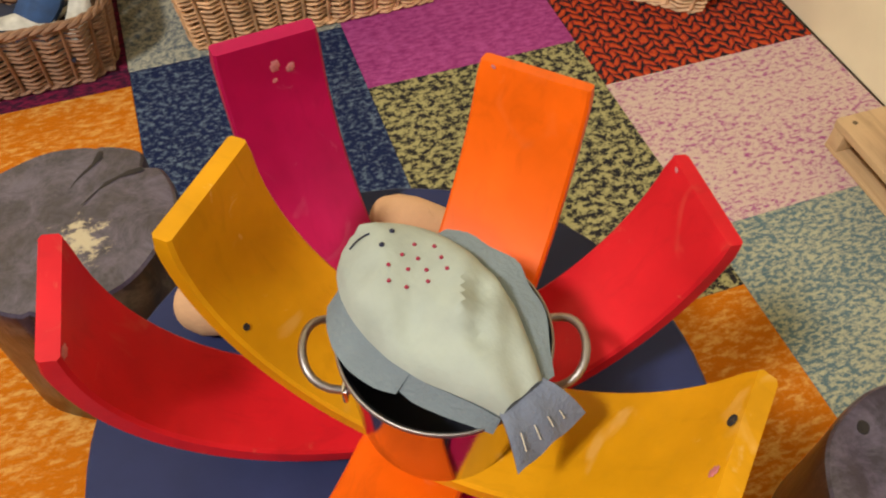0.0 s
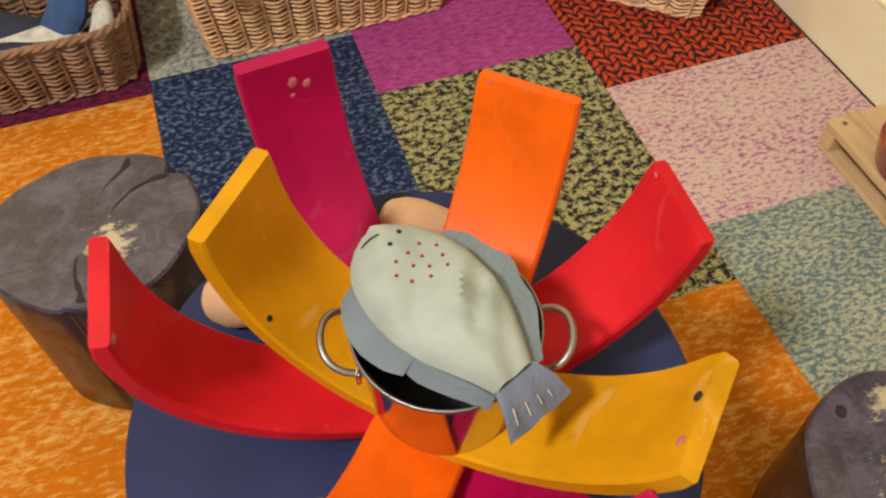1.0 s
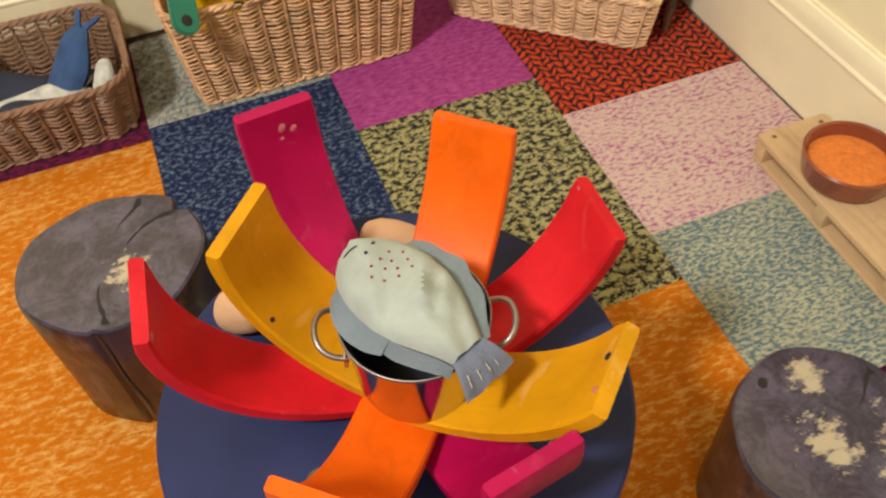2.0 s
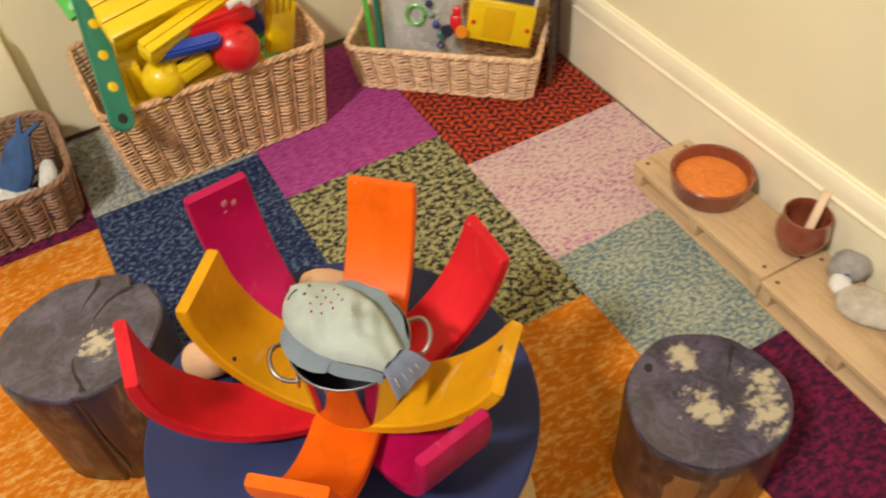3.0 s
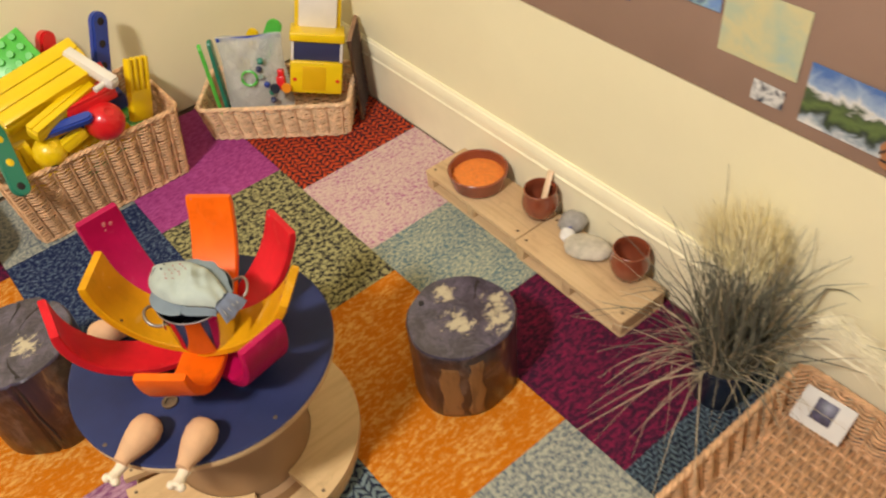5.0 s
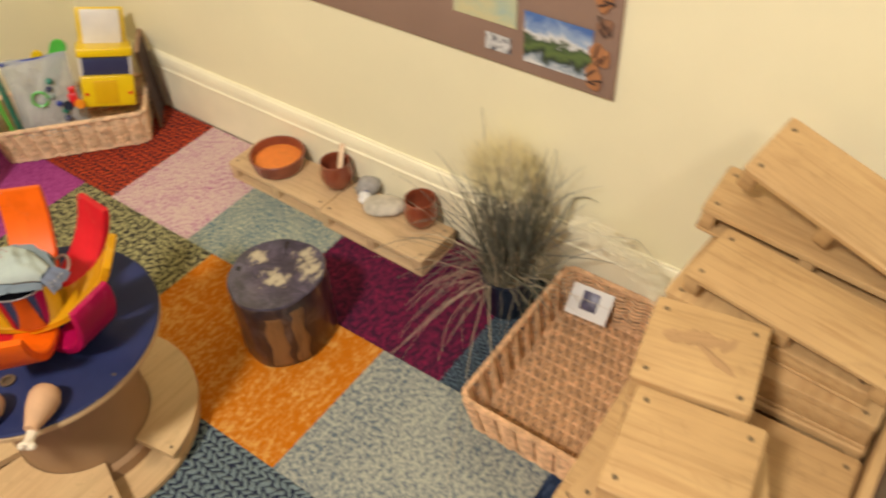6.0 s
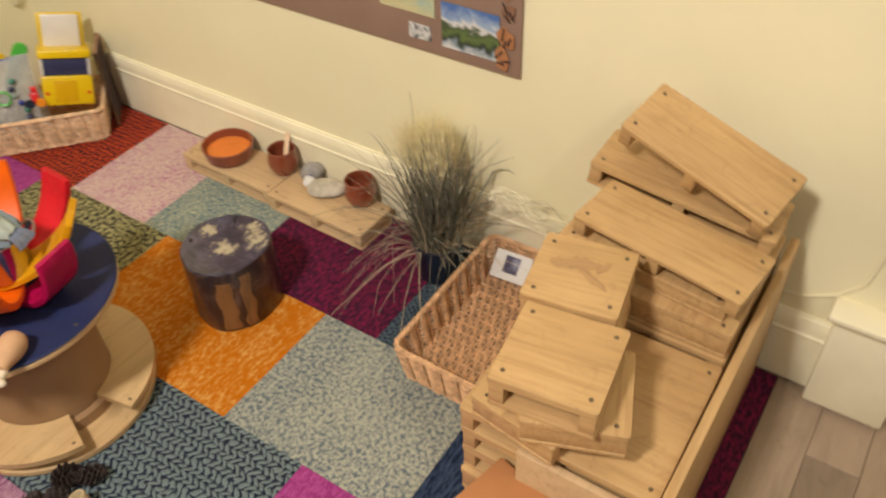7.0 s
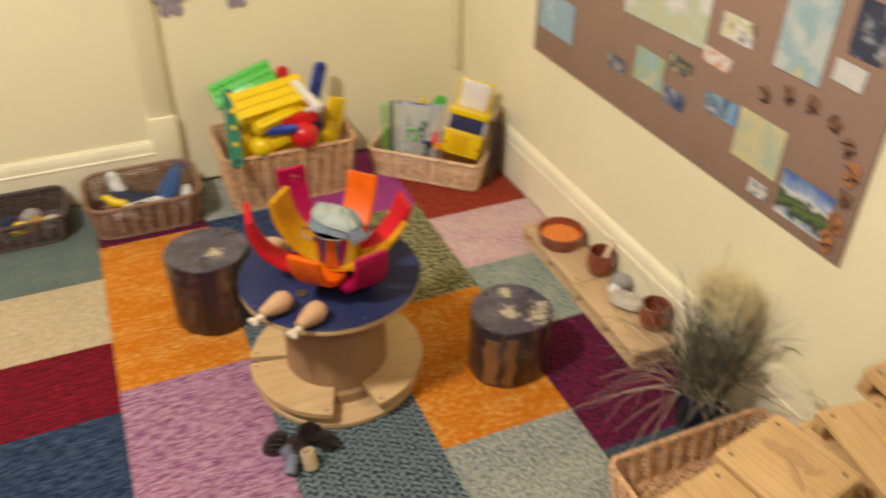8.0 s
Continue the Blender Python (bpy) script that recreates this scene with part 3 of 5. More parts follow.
    return thing


log_stool((-0.069, -0.808, 0), 0.0995, 0.180, 3, "varnished tree-log stool with pale worn patches on top", [(20, 0.02, 0.03)], M_LOGTOP, [(-143, 26, 0.004, 0.156), (-115, 20, 0.004, 0.166)], (-0.34, 0.70))
log_stool((-0.712, -0.322, 0), 0.107, 0.213, 8, "dark varnished tree-log stool split by a long crack", [(253, 0.052, 0.03), (67, 0.03, 0.03), (31, 0.14, 0.09)], M_LOGTOP_D)


# ---- wicker baskets ----
def rounded_rect(sx, sy, r, n=6):
    pts = []
    for cx, cy, a0 in ((sx / 2 - r, sy / 2 - r, 0), (-sx / 2 + r, sy / 2 - r, 90), (-sx / 2 + r, -sy / 2 + r, 180), (sx / 2 - r, -sy / 2 + r, 270)):
        for i in range(n + 1):
            a = radians(a0 + 90 * i / n)
            pts.append(Vector((cx + r * math.cos(a), cy + r * math.sin(a), 0)))
    return pts


def resample(pts, step):
    out, ring = [], pts + [pts[0]]
    total = sum((b - a).length for a, b in zip(ring, ring[1:]))
    n = max(8, 2 * round(total / step / 2))
    d, i, acc = total / n, 0, 0.0
    pos = 0.0
    for k in range(n):
        want = k * d
        while pos + (ring[i + 1] - ring[i]).length < want:
            pos += (ring[i + 1] - ring[i]).length
            i += 1
        a, b = ring[i], ring[i + 1]
        out.append(a.lerp(b, (want - pos) / max(1e-9, (b - a).length)))
    return out


def basket(at, rz, top, bottom, h, mat, label, group="", pitch=0.0084, stake=0.0205, corner=0.03, back=None, rim=0.008):
    """Woven box: stakes, weaving strands that pass in and out of them, a plaited rim and a woven base."""
    thing = empty("wicker_basket", at, label, "basket", group, rz)
    nst = resample(rounded_rect(top[0], top[1], corner), stake)
    ns = len(nst)
    lo = [Vector((p.x * bottom[0] / top[0], p.y * bottom[1] / top[1], 0)) for p in nst]

    def at_ring(k, f):
        k %= ns
        i, g = int(k), k - int(k)
        a = lo[i].lerp(nst[i], f)
        b = lo[(i + 1) % ns].lerp(nst[(i + 1) % ns], f)
        p = a.lerp(b, g)
        return Vector((p.x, p.y, f * h)), Vector((b.y - a.y, a.x - b.x, 0)).normalized()

    bm = bmesh.new()
    rows = int(h / pitch)
    rng = random.Random(int(h * 1000) + ns)
    for r in range(rows):
        f = (r + 0.5) / rows
        pts = []
        for k in range(ns * 4):
            p, nrm = at_ring(k / 4, f)
            s = math.cos(math.pi * k / 4)
            pts.append(p + nrm * (0.0040 * s) + Vector((0, 0, 0.0009 * math.sin(k * 0.37 + r * 2.1) + rng.uniform(-0.0007, 0.0007))))
        tube(pts, pitch * 0.31, 5, bm, True)
    tagged(part("weave", bm, mat, thing), kind="stuff")
    bm = bmesh.new()
    for k in range(ns):
        p0, _ = at_ring(k, 0.0)
        p1, _ = at_ring(k, 1.0)
        tube([p0, p0.lerp(p1, 0.5), p1], 0.0026, 5, bm)
    tagged(part("staking", bm, mat, thing), kind="stuff")
    bm = bmesh.new()
    for ph in (0, 2.09, 4.19):
        pts = []
        for k in range(ns * 3):
            p, nrm = at_ring(k / 3, 1.0)
            a = k * 0.9 + ph
            pts.append(p + nrm * (rim * 0.42 * math.cos(a)) + Vector((0, 0, rim * 0.42 * math.sin(a))))
        tube(pts, rim * 0.46, 6, bm, True)
    part("rim", bm, mat, thing, "plaited rim")
    bm = bmesh.new()
    for ph in (0, 3.14):
        pts = []
        for k in range(ns * 3):
            p, nrm = at_ring(k / 3, 0.0)
            a = k * 0.9 + ph
            pts.append(p + nrm * (0.003 * math.cos(a)) + Vector((0, 0, 0.006 + 0.003 * math.sin(a))))
        tube(pts, 0.0034, 5, bm, True)
    part("foot_border", bm, mat, thing)
    bm = bmesh.new()
    sx, sy = bottom[0] - 0.012, bottom[1] - 0.012
    n = int(sy / 0.0095)
    cols = max(4, int(sx / 0.024))
    for i in range(n):
        y = -sy / 2 + (i + 0.5) * sy / n
        pts = []
        for k in range(cols * 4 + 1):
            x = -sx / 2 + sx * k / (cols * 4)
            pts.append((x, y, 0.009 + 0.003 * math.cos(math.pi * k / 4) * (1 if i % 2 else -1)))
        tube(pts, 0.0043, 4, bm)
    for k in range(cols + 1):
        x = -sx / 2 + sx * k / cols
        tube([(x, -sy / 2, 0.008), (x, sy / 2, 0.008)], 0.003, 4, bm)
    tagged(part("woven_base", bm, mat, thing), kind="stuff")
    return thing


basket((-0.365, 0.275, 0), 0, (0.43, 0.27), (0.39, 0.22), 0.20, M_WICK, "tall willow basket heaped with bright plastic construction toys", "baskets by the wall", corner=0.025)
basket((0.130, 0.178, 0), -42, (0.40, 0.20), (0.37, 0.17), 0.105, M_WICK_P, "low pale willow basket holding toy bags and a bus", "baskets by the wall", corner=0.02)
basket((-0.83, 0.255, 0), 0, (0.345, 0.25), (0.31, 0.21), 0.115, M_WICK_D, "brown rounded willow basket holding cloth sea toys", "baskets by the wall", corner=0.06)
basket((-1.19, 0.30, 0), 0, (0.26, 0.21), (0.24, 0.19), 0.085, M_WICK_DD, "small dark brown wicker tray of odds and ends", "baskets by the wall", corner=0.04)
basket((0.135, -1.40, 0), 0, (0.40, 0.30), (0.37, 0.27), 0.10, M_WICK, "empty low willow basket with a picture card propped inside", "baskets by the wall", corner=0.02)


# ---- wooden mini pallets ----
def slab(lx, ly, t, r=0.006, edge=0.0022):
    """A flat board with rounded corners and eased edges."""
    bm = bmesh.new()
    pts = []
    for cx, cy, a0 in ((1, 1, 0), (-1, 1, 90), (-1, -1, 180), (1, -1, 270)):
        for k in range(4):
            a = radians(a0 + 30 * k)
            pts.append((cx * (lx / 2 - r), cy * (ly / 2 - r), math.cos(a), math.sin(a)))
    rings = [[bm.verts.new((x + c * (r - d), y + s_ * (r - d), z)) for x, y, c, s_ in pts] for z, d in ((-t / 2, edge), (-t / 2 + edge, 0), (t / 2 - edge, 0), (t / 2 - edge * 0.3, edge * 0.3), (t / 2, edge))]
    for p, q in zip(rings, rings[1:]):
        for k in range(16):
            bm.faces.new((p[k], p[(k + 1) % 16], q[(k + 1) % 16], q[k]))
    bm.faces.new(rings[-1])
    bm.faces.new(list(reversed(rings[0])))
    return bm


def mini_pallet(name, lx, ly, h, m, label, group="mini pallets", mat=None, base=True):
    """Top board on cross blocks with or without a thin bottom board; its top faces z, open along its long sides."""
    mat = mat or M_PINE
    t, b = h * 0.25, h * 0.14 if base else 0.0
    ob = new(name)
    ob.empty_display_size = 0.04
    ob.matrix_world = m
    tagged(ob, label, "pallet", group)
    top = part("top_board", slab(lx, ly, t), mat, ob, m=pose(0, 0, h - t / 2))
    for sx in (-1, 1):
        for sy in (-1, 1):
            part("screw", lathe([(0, 0.0004), (0.0022, 0.0006), (0.0033, 0.0008), (0.0037, 0)], 10), M_SCREW, top, m=pose(sx * (lx / 2 - 0.016), sy * (ly / 2 - 0.020), t / 2))
    for sx in ((-1, 0, 1) if lx > 0.22 else (-1, 1)):
        part("block", box(0.022, ly - 0.005, h - t - b, 0.0015), mat, ob, m=pose(sx * (lx / 2 - 0.0135), 0, b + (h - t - b) / 2))
    if base:
        part("bottom_board", slab(lx - 0.002, ly - 0.004, b, 0.004, 0.0015), mat, ob, m=pose(0, 0, b / 2))
    return ob


def deck(cx, cy, z, rz, pitch=0.0, roll=0.0):
    return pose(cx, cy, z, roll, pitch, rz)


mini_pallet("mini_pallet", 0.322, 0.126, 0.05, deck(0.288, -0.480, 0, -90.8), "pale pine mini pallet along the wall carrying bowls", mat=M_PINE_PALE)
mini_pallet("mini_pallet", 0.310, 0.132, 0.05, deck(0.279, -0.799, 0, -91.2), "pale pine mini pallet carrying a pot and stones", mat=M_PINE_PALE)

# crate of pallets by the wall
crate = empty("wooden_crate", (0, 0, 0), "open pine crate with tall sides stacked full of mini pallets", "crate")
part("side_board", box(0.625, 0.016, 0.380, 0.003), M_PINE, crate, m=pose(0.022, -1.876, 0.193))
part("end_board", box(0.016, 0.30, 0.352, 0.003), M_PINE, crate, m=pose(0.326, -1.708, 0.178))
part("end_board", box(0.014, 0.20, 0.340, 0.003), M_PINE_PALE, crate, m=pose(-0.283, -1.757, 0.172))
part("crate_floor", box(0.60, 0.34, 0.016, 0.003), M_PINE, crate, m=pose(0.022, -1.69, 0.010))
for k in range(6):
    z = 0.0185 + k * 0.057
    LAST_BROAD = mini_pallet("mini_pallet", 0.315, 0.276, 0.0565, deck(-0.134 + 0.004 * math.sin(k * 2.3), -1.706, z, 90 + 0.6 * math.sin(k * 1.7)), "broad pine mini pallet in the crate stack")
for k in range(7):
    z = 0.0185 + k * 0.057
    if k < 6:
        mini_pallet("mini_pallet", 0.315, 0.272, 0.0565, deck(0.150, -1.704 + 0.003 * math.sin(k * 3.1), z, 90), "broad pine mini pallet in the crate stack")
    else:
        mini_pallet("mini_pallet", 0.272, 0.315, 0.0565, deck(0.155, -1.704, z, -1.0), "broad pine mini pallet with its solid side outward")
mini_pallet("mini_pallet", 0.250, 0.300, 0.032, deck(0.170, -1.700, 0.4180, -5), "thin pine mini pallet under the long ones")
for k in range(5):
    part("smudge", box(0.012 - 0.0015 * k, 0.0022, 0.0006, 0.0002), M_DARK, LAST_BROAD, "small dark scribbled mark", m=pose(-0.034 + 0.005 * (k % 3), -0.063 + 0.006 * k, 0.0568, 0, 0, 35 * k))
mini_pallet("mini_pallet", 0.148, 0.148, 0.045, deck(-0.215, -1.655, 0.361, -8), "square pine mini pallet low in the pile")
mini_pallet("mini_pallet", 0.150, 0.150, 0.050, deck(-0.216, -1.712, 0.4066, 21), "square pine mini pallet turned askew in the pile")
mini_pallet("mini_pallet", 0.154, 0.154, 0.060, deck(-0.226, -1.684, 0.4571, -82), "square pine mini pallet on top of the pile")
mini_pallet("mini_pallet", 0.148, 0.148, 0.054, deck(-0.078, -1.641, 0.361, -79), "square pine mini pallet in the pile")
mini_pallet("mini_pallet", 0.148, 0.148, 0.053, deck(-0.076, -1.640, 0.4155, -78), "square pine mini pallet in the pile")
STAINED = mini_pallet("mini_pallet", 0.145, 0.145, 0.053, deck(-0.077, -1.641, 0.469, -79.5), "square pine mini pallet with a dark leaf-shaped stain")
mini_pallet("mini_pallet", 0.298, 0.124, 0.034, deck(0.100, -1.716, 0.4585, 82.6, -3, 0), "long pine mini pallet lying across the crate", base=False)
mini_pallet("mini_pallet", 0.330, 0.116, 0.048, deck(0.240, -1.690, 0.4510, 91, -7.5, 0), "long pine mini pallet tilted against the wall side")
mini_pallet("mini_pallet", 0.284, 0.124, 0.046, deck(0.250, -1.709, 0.530, 82, -15, -12), "long pine mini pallet leaning on top of the pile", base=False)

# flat brown box beside the crate
fb = new("cardboard_box", finish(box(0.26, 0.30, 0.27, 0.004), plain("orange_brown_card", (0.46, 0.20, 0.075), 0.6, 0, 0.08, 10, 0.1)))
fb.matrix_world = pose(-0.428, -1.735, 0.136, 0, 0, -14)
tagged(fb, "plain orange-brown box standing beside the crate", "box")

# the leaf stain on the upper square pallet
M_STAIN = wood("stained_pine", (0.43, 0.255, 0.115), (0.27, 0.15, 0.065), (8, 60, 60))
for sx, sy, ang, ln, wd, sd in ((-0.012, 0.016, 10, 0.040, 0.013, 1.0), (0.020, -0.008, -34, 0.030, 0.006, 2.2), (0.030, 0.020, 62, 0.016, 0.005, 3.1)):
    bm = bmesh.new()
    pts = []
    for i in range(36):
        a = 2 * math.pi * i / 36
        k = 1 + 0.22 * math.sin(5 * a + sd) + 0.16 * math.sin(11 * a + 2 * sd) + 0.10 * math.sin(17 * a)
        pts.append((ln * math.cos(a), wd * math.sin(a) * k, 0))
    bm.faces.new([bm.verts.new(p) for p in pts])
    part("stain", bm, M_STAIN, STAINED, "darker brown stain", m=pose(sx, sy, 0.0532 + 0.0002 * sd, 0, 0, ang))

# ---- felt fish in the pot ----
M_FELT = plain("pale_grey_felt", (0.355, 0.405, 0.355), 0.95, 0, 0.12, 30, 0.2)
M_FELT_D = plain("blue_grey_felt", (0.175, 0.22, 0.24), 0.95, 0, 0.08, 40, 0.5)
M_TAIL = plain("slate_blue_felt", (0.155, 0.185, 0.25), 0.95, 0, 0.1, 40, 0.5)
M_INK = plain("dark_blue_thread", (0.01, 0.012, 0.04), 0.8, 0, 0.1, 40, 0)
M_CRIMSON = plain("crimson_thread", (0.30, 0.012, 0.05), 0.8, 0, 0.1, 40, 0)
M_CREAMTHREAD = plain("cream_thread", (0.7, 0.66, 0.52), 0.8, 0, 0.1, 40, 0)
FL = 0.127
PROFILE = [(0, 0.007), (0.02, 0.0135), (0.06, 0.0205), (0.12, 0.0265), (0.2, 0.0315), (0.3, 0.0352), (0.42, 0.037), (0.55, 0.0365), (0.7, 0.032), (0.86, 0.0225), (1.0, 0.014)]


def fish_half(f):
    for (a, wa), (b, wb) in zip(PROFILE, PROFILE[1:]):
        if f <= b:
            t = (f - a) / (b - a)
            return wa + (wb - wa) * t
    return PROFILE[-1][1]


def fish_top(f, s):
    puff = 0.021 * (math.sin(math.pi * min(1, 0.08 + f * 0.86)) ** 0.6)
    dent = 0.0045 * math.exp(-((f - 0.62) / 0.07) ** 2) * math.cos(s * 5 + 0.6) + 0.0032 * math.sin(11 * f + 3 * s) * (1 - s * s) - 0.0062 * math.exp(-((f - 0.56) / 0.05) ** 2 - ((s + 0.45) / 0.28) ** 2) - 0.0055 * math.exp(-((f - 0.74) / 0.06) ** 2 - ((s + 0.1) / 0.3) ** 2) - 0.0045 * math.exp(-((f - 0.24) / 0.05) ** 2 - ((s + 0.5) / 0.25) ** 2) + 0.0028 * math.sin(31 * f + 9 * s) * math.exp(-((f - 0.62) / 0.16) ** 2)
    return (puff + dent) * max(0.0, 1 - abs(s) ** 2.4) ** 0.6


def fish_bend(u, v, z):
    f = u / FL
    return Vector((u - FL / 2, v, z - 0.018 * max(0, f - 0.9) ** 1.2 * 3 - 0.003 * (2 * f - 1) ** 2))


fish = empty("felt_fish", (-0.4583, -0.6848, 0.4625), "stuffed pale grey felt fish lying across the pot", "toy fish", rz=-67.5)
bm = bmesh.new()
for sgn, k in ((1, 1.0), (-1, 0.85)):
    sheet(lambda a, b: fish_bend(a * FL, (2 * b - 1) * fish_half(a), sgn * k * fish_top(a, 2 * b - 1)), 28, 18, 0, bm)
bmesh.ops.remove_doubles(bm, verts=bm.verts, dist=0.0002)
part("fish_body", bm, M_FELT, fish)


def fin(f0, f1, side, reach, name="fin", mat=None, wave=0.0):
    def fn(a, b):
        f = f0 + (f1 - f0) * a
        base = fish_half(min(1, f)) * 0.9
        out = reach * math.sin(math.pi * min(1, 0.12 + 0.8 * a)) ** 0.5 * (1 + wave * math.sin(a * 19))
        drop = -0.001 - 0.003 * b if side > 0 else -0.006 - 0.010 * b
        return fish_bend(f * FL, side * (base + (out + 0.1 * fish_half(min(1, f))) * b), drop)
    return part(name, sheet(fn, 20, 4, 0.002), mat or M_FELT_D, fish, "thin blue-grey felt fin")


fin(0.20, 1.0, 1, 0.017, wave=0.10)
fin(0.12, 0.63, -1, 0.0135)
fin(0.60, 0.99, -1, 0.006)


def tail_fn(a, b):
    u = FL * 0.975 + 0.024 * a
    half = 0.0135 + 0.0085 * a + 0.003 * a * math.sin(b * 8)
    return Vector((u - FL / 2, (2 * b - 1) * half, -0.004 - 0.020 * a * a + 0.0016 * math.sin(b * 14) * a))


tail = part("tail_fin", sheet(tail_fn, 10, 14, 0.0022), M_TAIL, fish, "slate blue felt tail with pale stitches")
for b in (0.2, 0.4, 0.62, 0.8):
    p0, p1 = tail_fn(0.55 + 0.2 * b, b), tail_fn(0.85, b)
    part("stitch", tube([p0 + Vector((0, 0, 0.0024)), p0.lerp(p1, 0.5) + Vector((0, 0, 0.0027)), p1 + Vector((0, 0, 0.0024))], 0.0003, 5), M_CREAMTHREAD, tail)


def on_fish(f, s, lift=0.0003):
    p = fish_bend(f * FL, s * fish_half(f), fish_top(f, s))
    return p + Vector((0, 0, lift))


for f, s in ((0.155, 0.30), (0.20, -0.08)):
    part("eye", lathe([(0, 0.0012), (0.0011, 0.0008), (0.0016, 0)], 10), M_INK, fish, "dark stitched eye", m=Matrix.Translation(on_fish(f, s)))
part("mouth", tube([on_fish(0.075 + 0.03 * k / 6, -0.55 + 0.5 * k / 6, 0.0006) + Vector((-0.0012 * math.sin(k / 2), 0, 0)) for k in range(7)], 0.0005, 5), M_INK, fish)
for f, s in ((0.27, 0.34), (0.33, 0.52), (0.29, 0.04), (0.34, 0.18), (0.40, 0.42), (0.30, -0.24), (0.36, -0.06), (0.41, 0.12), (0.46, 0.34), (0.36, -0.40), (0.42, -0.26), (0.46, 0.00)):
    part("knot", lathe([(0, 0.0010), (0.0009, 0.0007), (0.0012, 0)], 8), M_CRIMSON, fish, m=Matrix.Translation(on_fish(f, s)))

# ---- cloth drumsticks ----
M_MEAT = plain("peach_brown_cloth", (0.57, 0.345, 0.185), 0.9, 0, 0.1, 30, 0.4)
M_BONE = plain("cream_cloth", (0.72, 0.62, 0.45), 0.9, 0, 0.06, 30, 0.4)


def drumstick(x, y, rz, z, k=1.0):
    thing = empty("toy_drumstick", (x, y, z + 0.0195 * k), "soft peach cloth chicken drumstick with a cream bone", "toy food", "cloth drumsticks", rz)
    prof = [(0, -0.040), (0.010, -0.0385), (0.0165, -0.032), (0.0195, -0.021), (0.0180, -0.008), (0.0135, 0.006), (0.0095, 0.018), (0.0085, 0.024), (0, 0.0245)]
    prof[1:2] = [(0.005, -0.0397), (0.010, -0.0380), (0.0138, -0.0355)]
    bm = lathe([(r * k, zz * k) for r, zz in prof], 24, None, lambda a, zz: 1 + 0.03 * math.sin(3 * a + zz * 90))
    part("meat", bm, M_MEAT, thing, m=pose(0, 0, 0, 0, 90, 0))
    bm = lathe([(0, 0.022 * k), (0.0074 * k, 0.022 * k), (0.0060 * k, 0.031 * k), (0.0066 * k, 0.037 * k), (0.0078 * k, 0.042 * k), (0.006 * k, 0.045 * k), (0, 0.044 * k)], 16)
    for s in (-1, 1):
        got = bmesh.ops.create_uvsphere(bm, u_segments=12, v_segments=8, radius=0.0053 * k)["verts"]
        bmesh.ops.translate(bm, vec=(0, s * 0.0064 * k, 0.0425 * k), verts=got)
    part("bone", bm, M_BONE, thing, "cream knobbly bone end", m=pose(0, 0, -0.008, 0, 90, 0))
    return thing


drumstick(-0.632, -0.776, 206, TZ, 1.22)
drumstick(-0.572, -0.840, 215, TZ, 1.22)
drumstick(-0.412, -0.528, -25, TZ, 1.12)
drumstick(-0.560, -0.556, -25, TZ, 1.15)

# ---- bowls, cups and stones on the low pallets ----
M_LENTIL = plain("orange_lentils", (0.80, 0.24, 0.035), 0.7, 0, 0.15, 160, 0.6)
M_STICK = wood("bare_wood", (0.68, 0.48, 0.28), (0.58, 0.38, 0.2), (3, 40, 40))
PZT = 0.0502


def bowl(name, x, y, prof, label, cat):
    thing = empty(name, (x, y, PZT), label, cat)
    part("body", lathe(prof, 56), M_TERRA, thing)
    return thing


dish = bowl("terracotta_dish", 0.290, -0.443, [(0, 0), (0.055, 0), (0.063, 0.006), (0.0685, 0.03), (0.0705, 0.043), (0.0675, 0.0455), (0.0645, 0.043), (0.061, 0.02), (0.055, 0.010), (0, 0.009)], "shallow glazed terracotta dish filled with orange lentils", "dish")
rng = random.Random(5)
bm = lathe([(0.0625, 0.022), (0.048, 0.0265), (0.03, 0.0285), (0, 0.0295)], 40)
part("lentil_bed", bm, M_LENTIL, dish, "orange split lentils")
verts, faces = [], []
for i in range(700):
    r, a = 0.058 * math.sqrt(rng.random()), rng.uniform(0, 6.283)
    zc = 0.0295 - 0.0065 * (r / 0.064) ** 2
    c = Vector((r * math.cos(a), r * math.sin(a), zc))
    m = Matrix.Translation(c) @ Euler((rng.uniform(-0.6, 0.6), rng.uniform(-0.6, 0.6), rng.uniform(0, 6))).to_matrix().to_4x4() @ Matrix.Diagonal((0.0026, 0.0026, 0.0013, 1))
    b = len(verts)
    for p in ((1, 0, 0), (0, 1, 0), (-1, 0, 0), (0, -1, 0), (0, 0, 1), (0, 0, -1)):
        verts.append(m @ Vector(p))
    for f in ((0, 1, 4), (1, 2, 4), (2, 3, 4), (3, 0, 4), (1, 0, 5), (2, 1, 5), (3, 2, 5), (0, 3, 5)):
        faces.append(tuple(b + k for k in f))
me = bpy.data.meshes.new("mesh")
me.from_pydata(verts, [], faces)
me.materials.append(M_LENTIL)
tagged(part("lentil_surface", me, None, dish), kind="stuff")
CUP = [(0, 0), (0.026, 0), (0.031, 0.004), (0.0395, 0.025), (0.041, 0.038), (0.038, 0.055), (0.0355, 0.066), (0.0365, 0.072), (0.0345, 0.0735), (0.0325, 0.070), (0.034, 0.055), (0.036, 0.038), (0.033, 0.018), (0.024, 0.006), (0, 0.005)]
cup = bowl("terracotta_cup", 0.318, -0.618, CUP, "round glazed terracotta cup with a wooden stick in it", "cup")
bowl("terracotta_cup", 0.319, -0.874, CUP, "round glazed terracotta cup standing empty", "cup")
st = new("craft_stick", finish(box(0.104, 0.0135, 0.002, 0.0009), M_STICK))
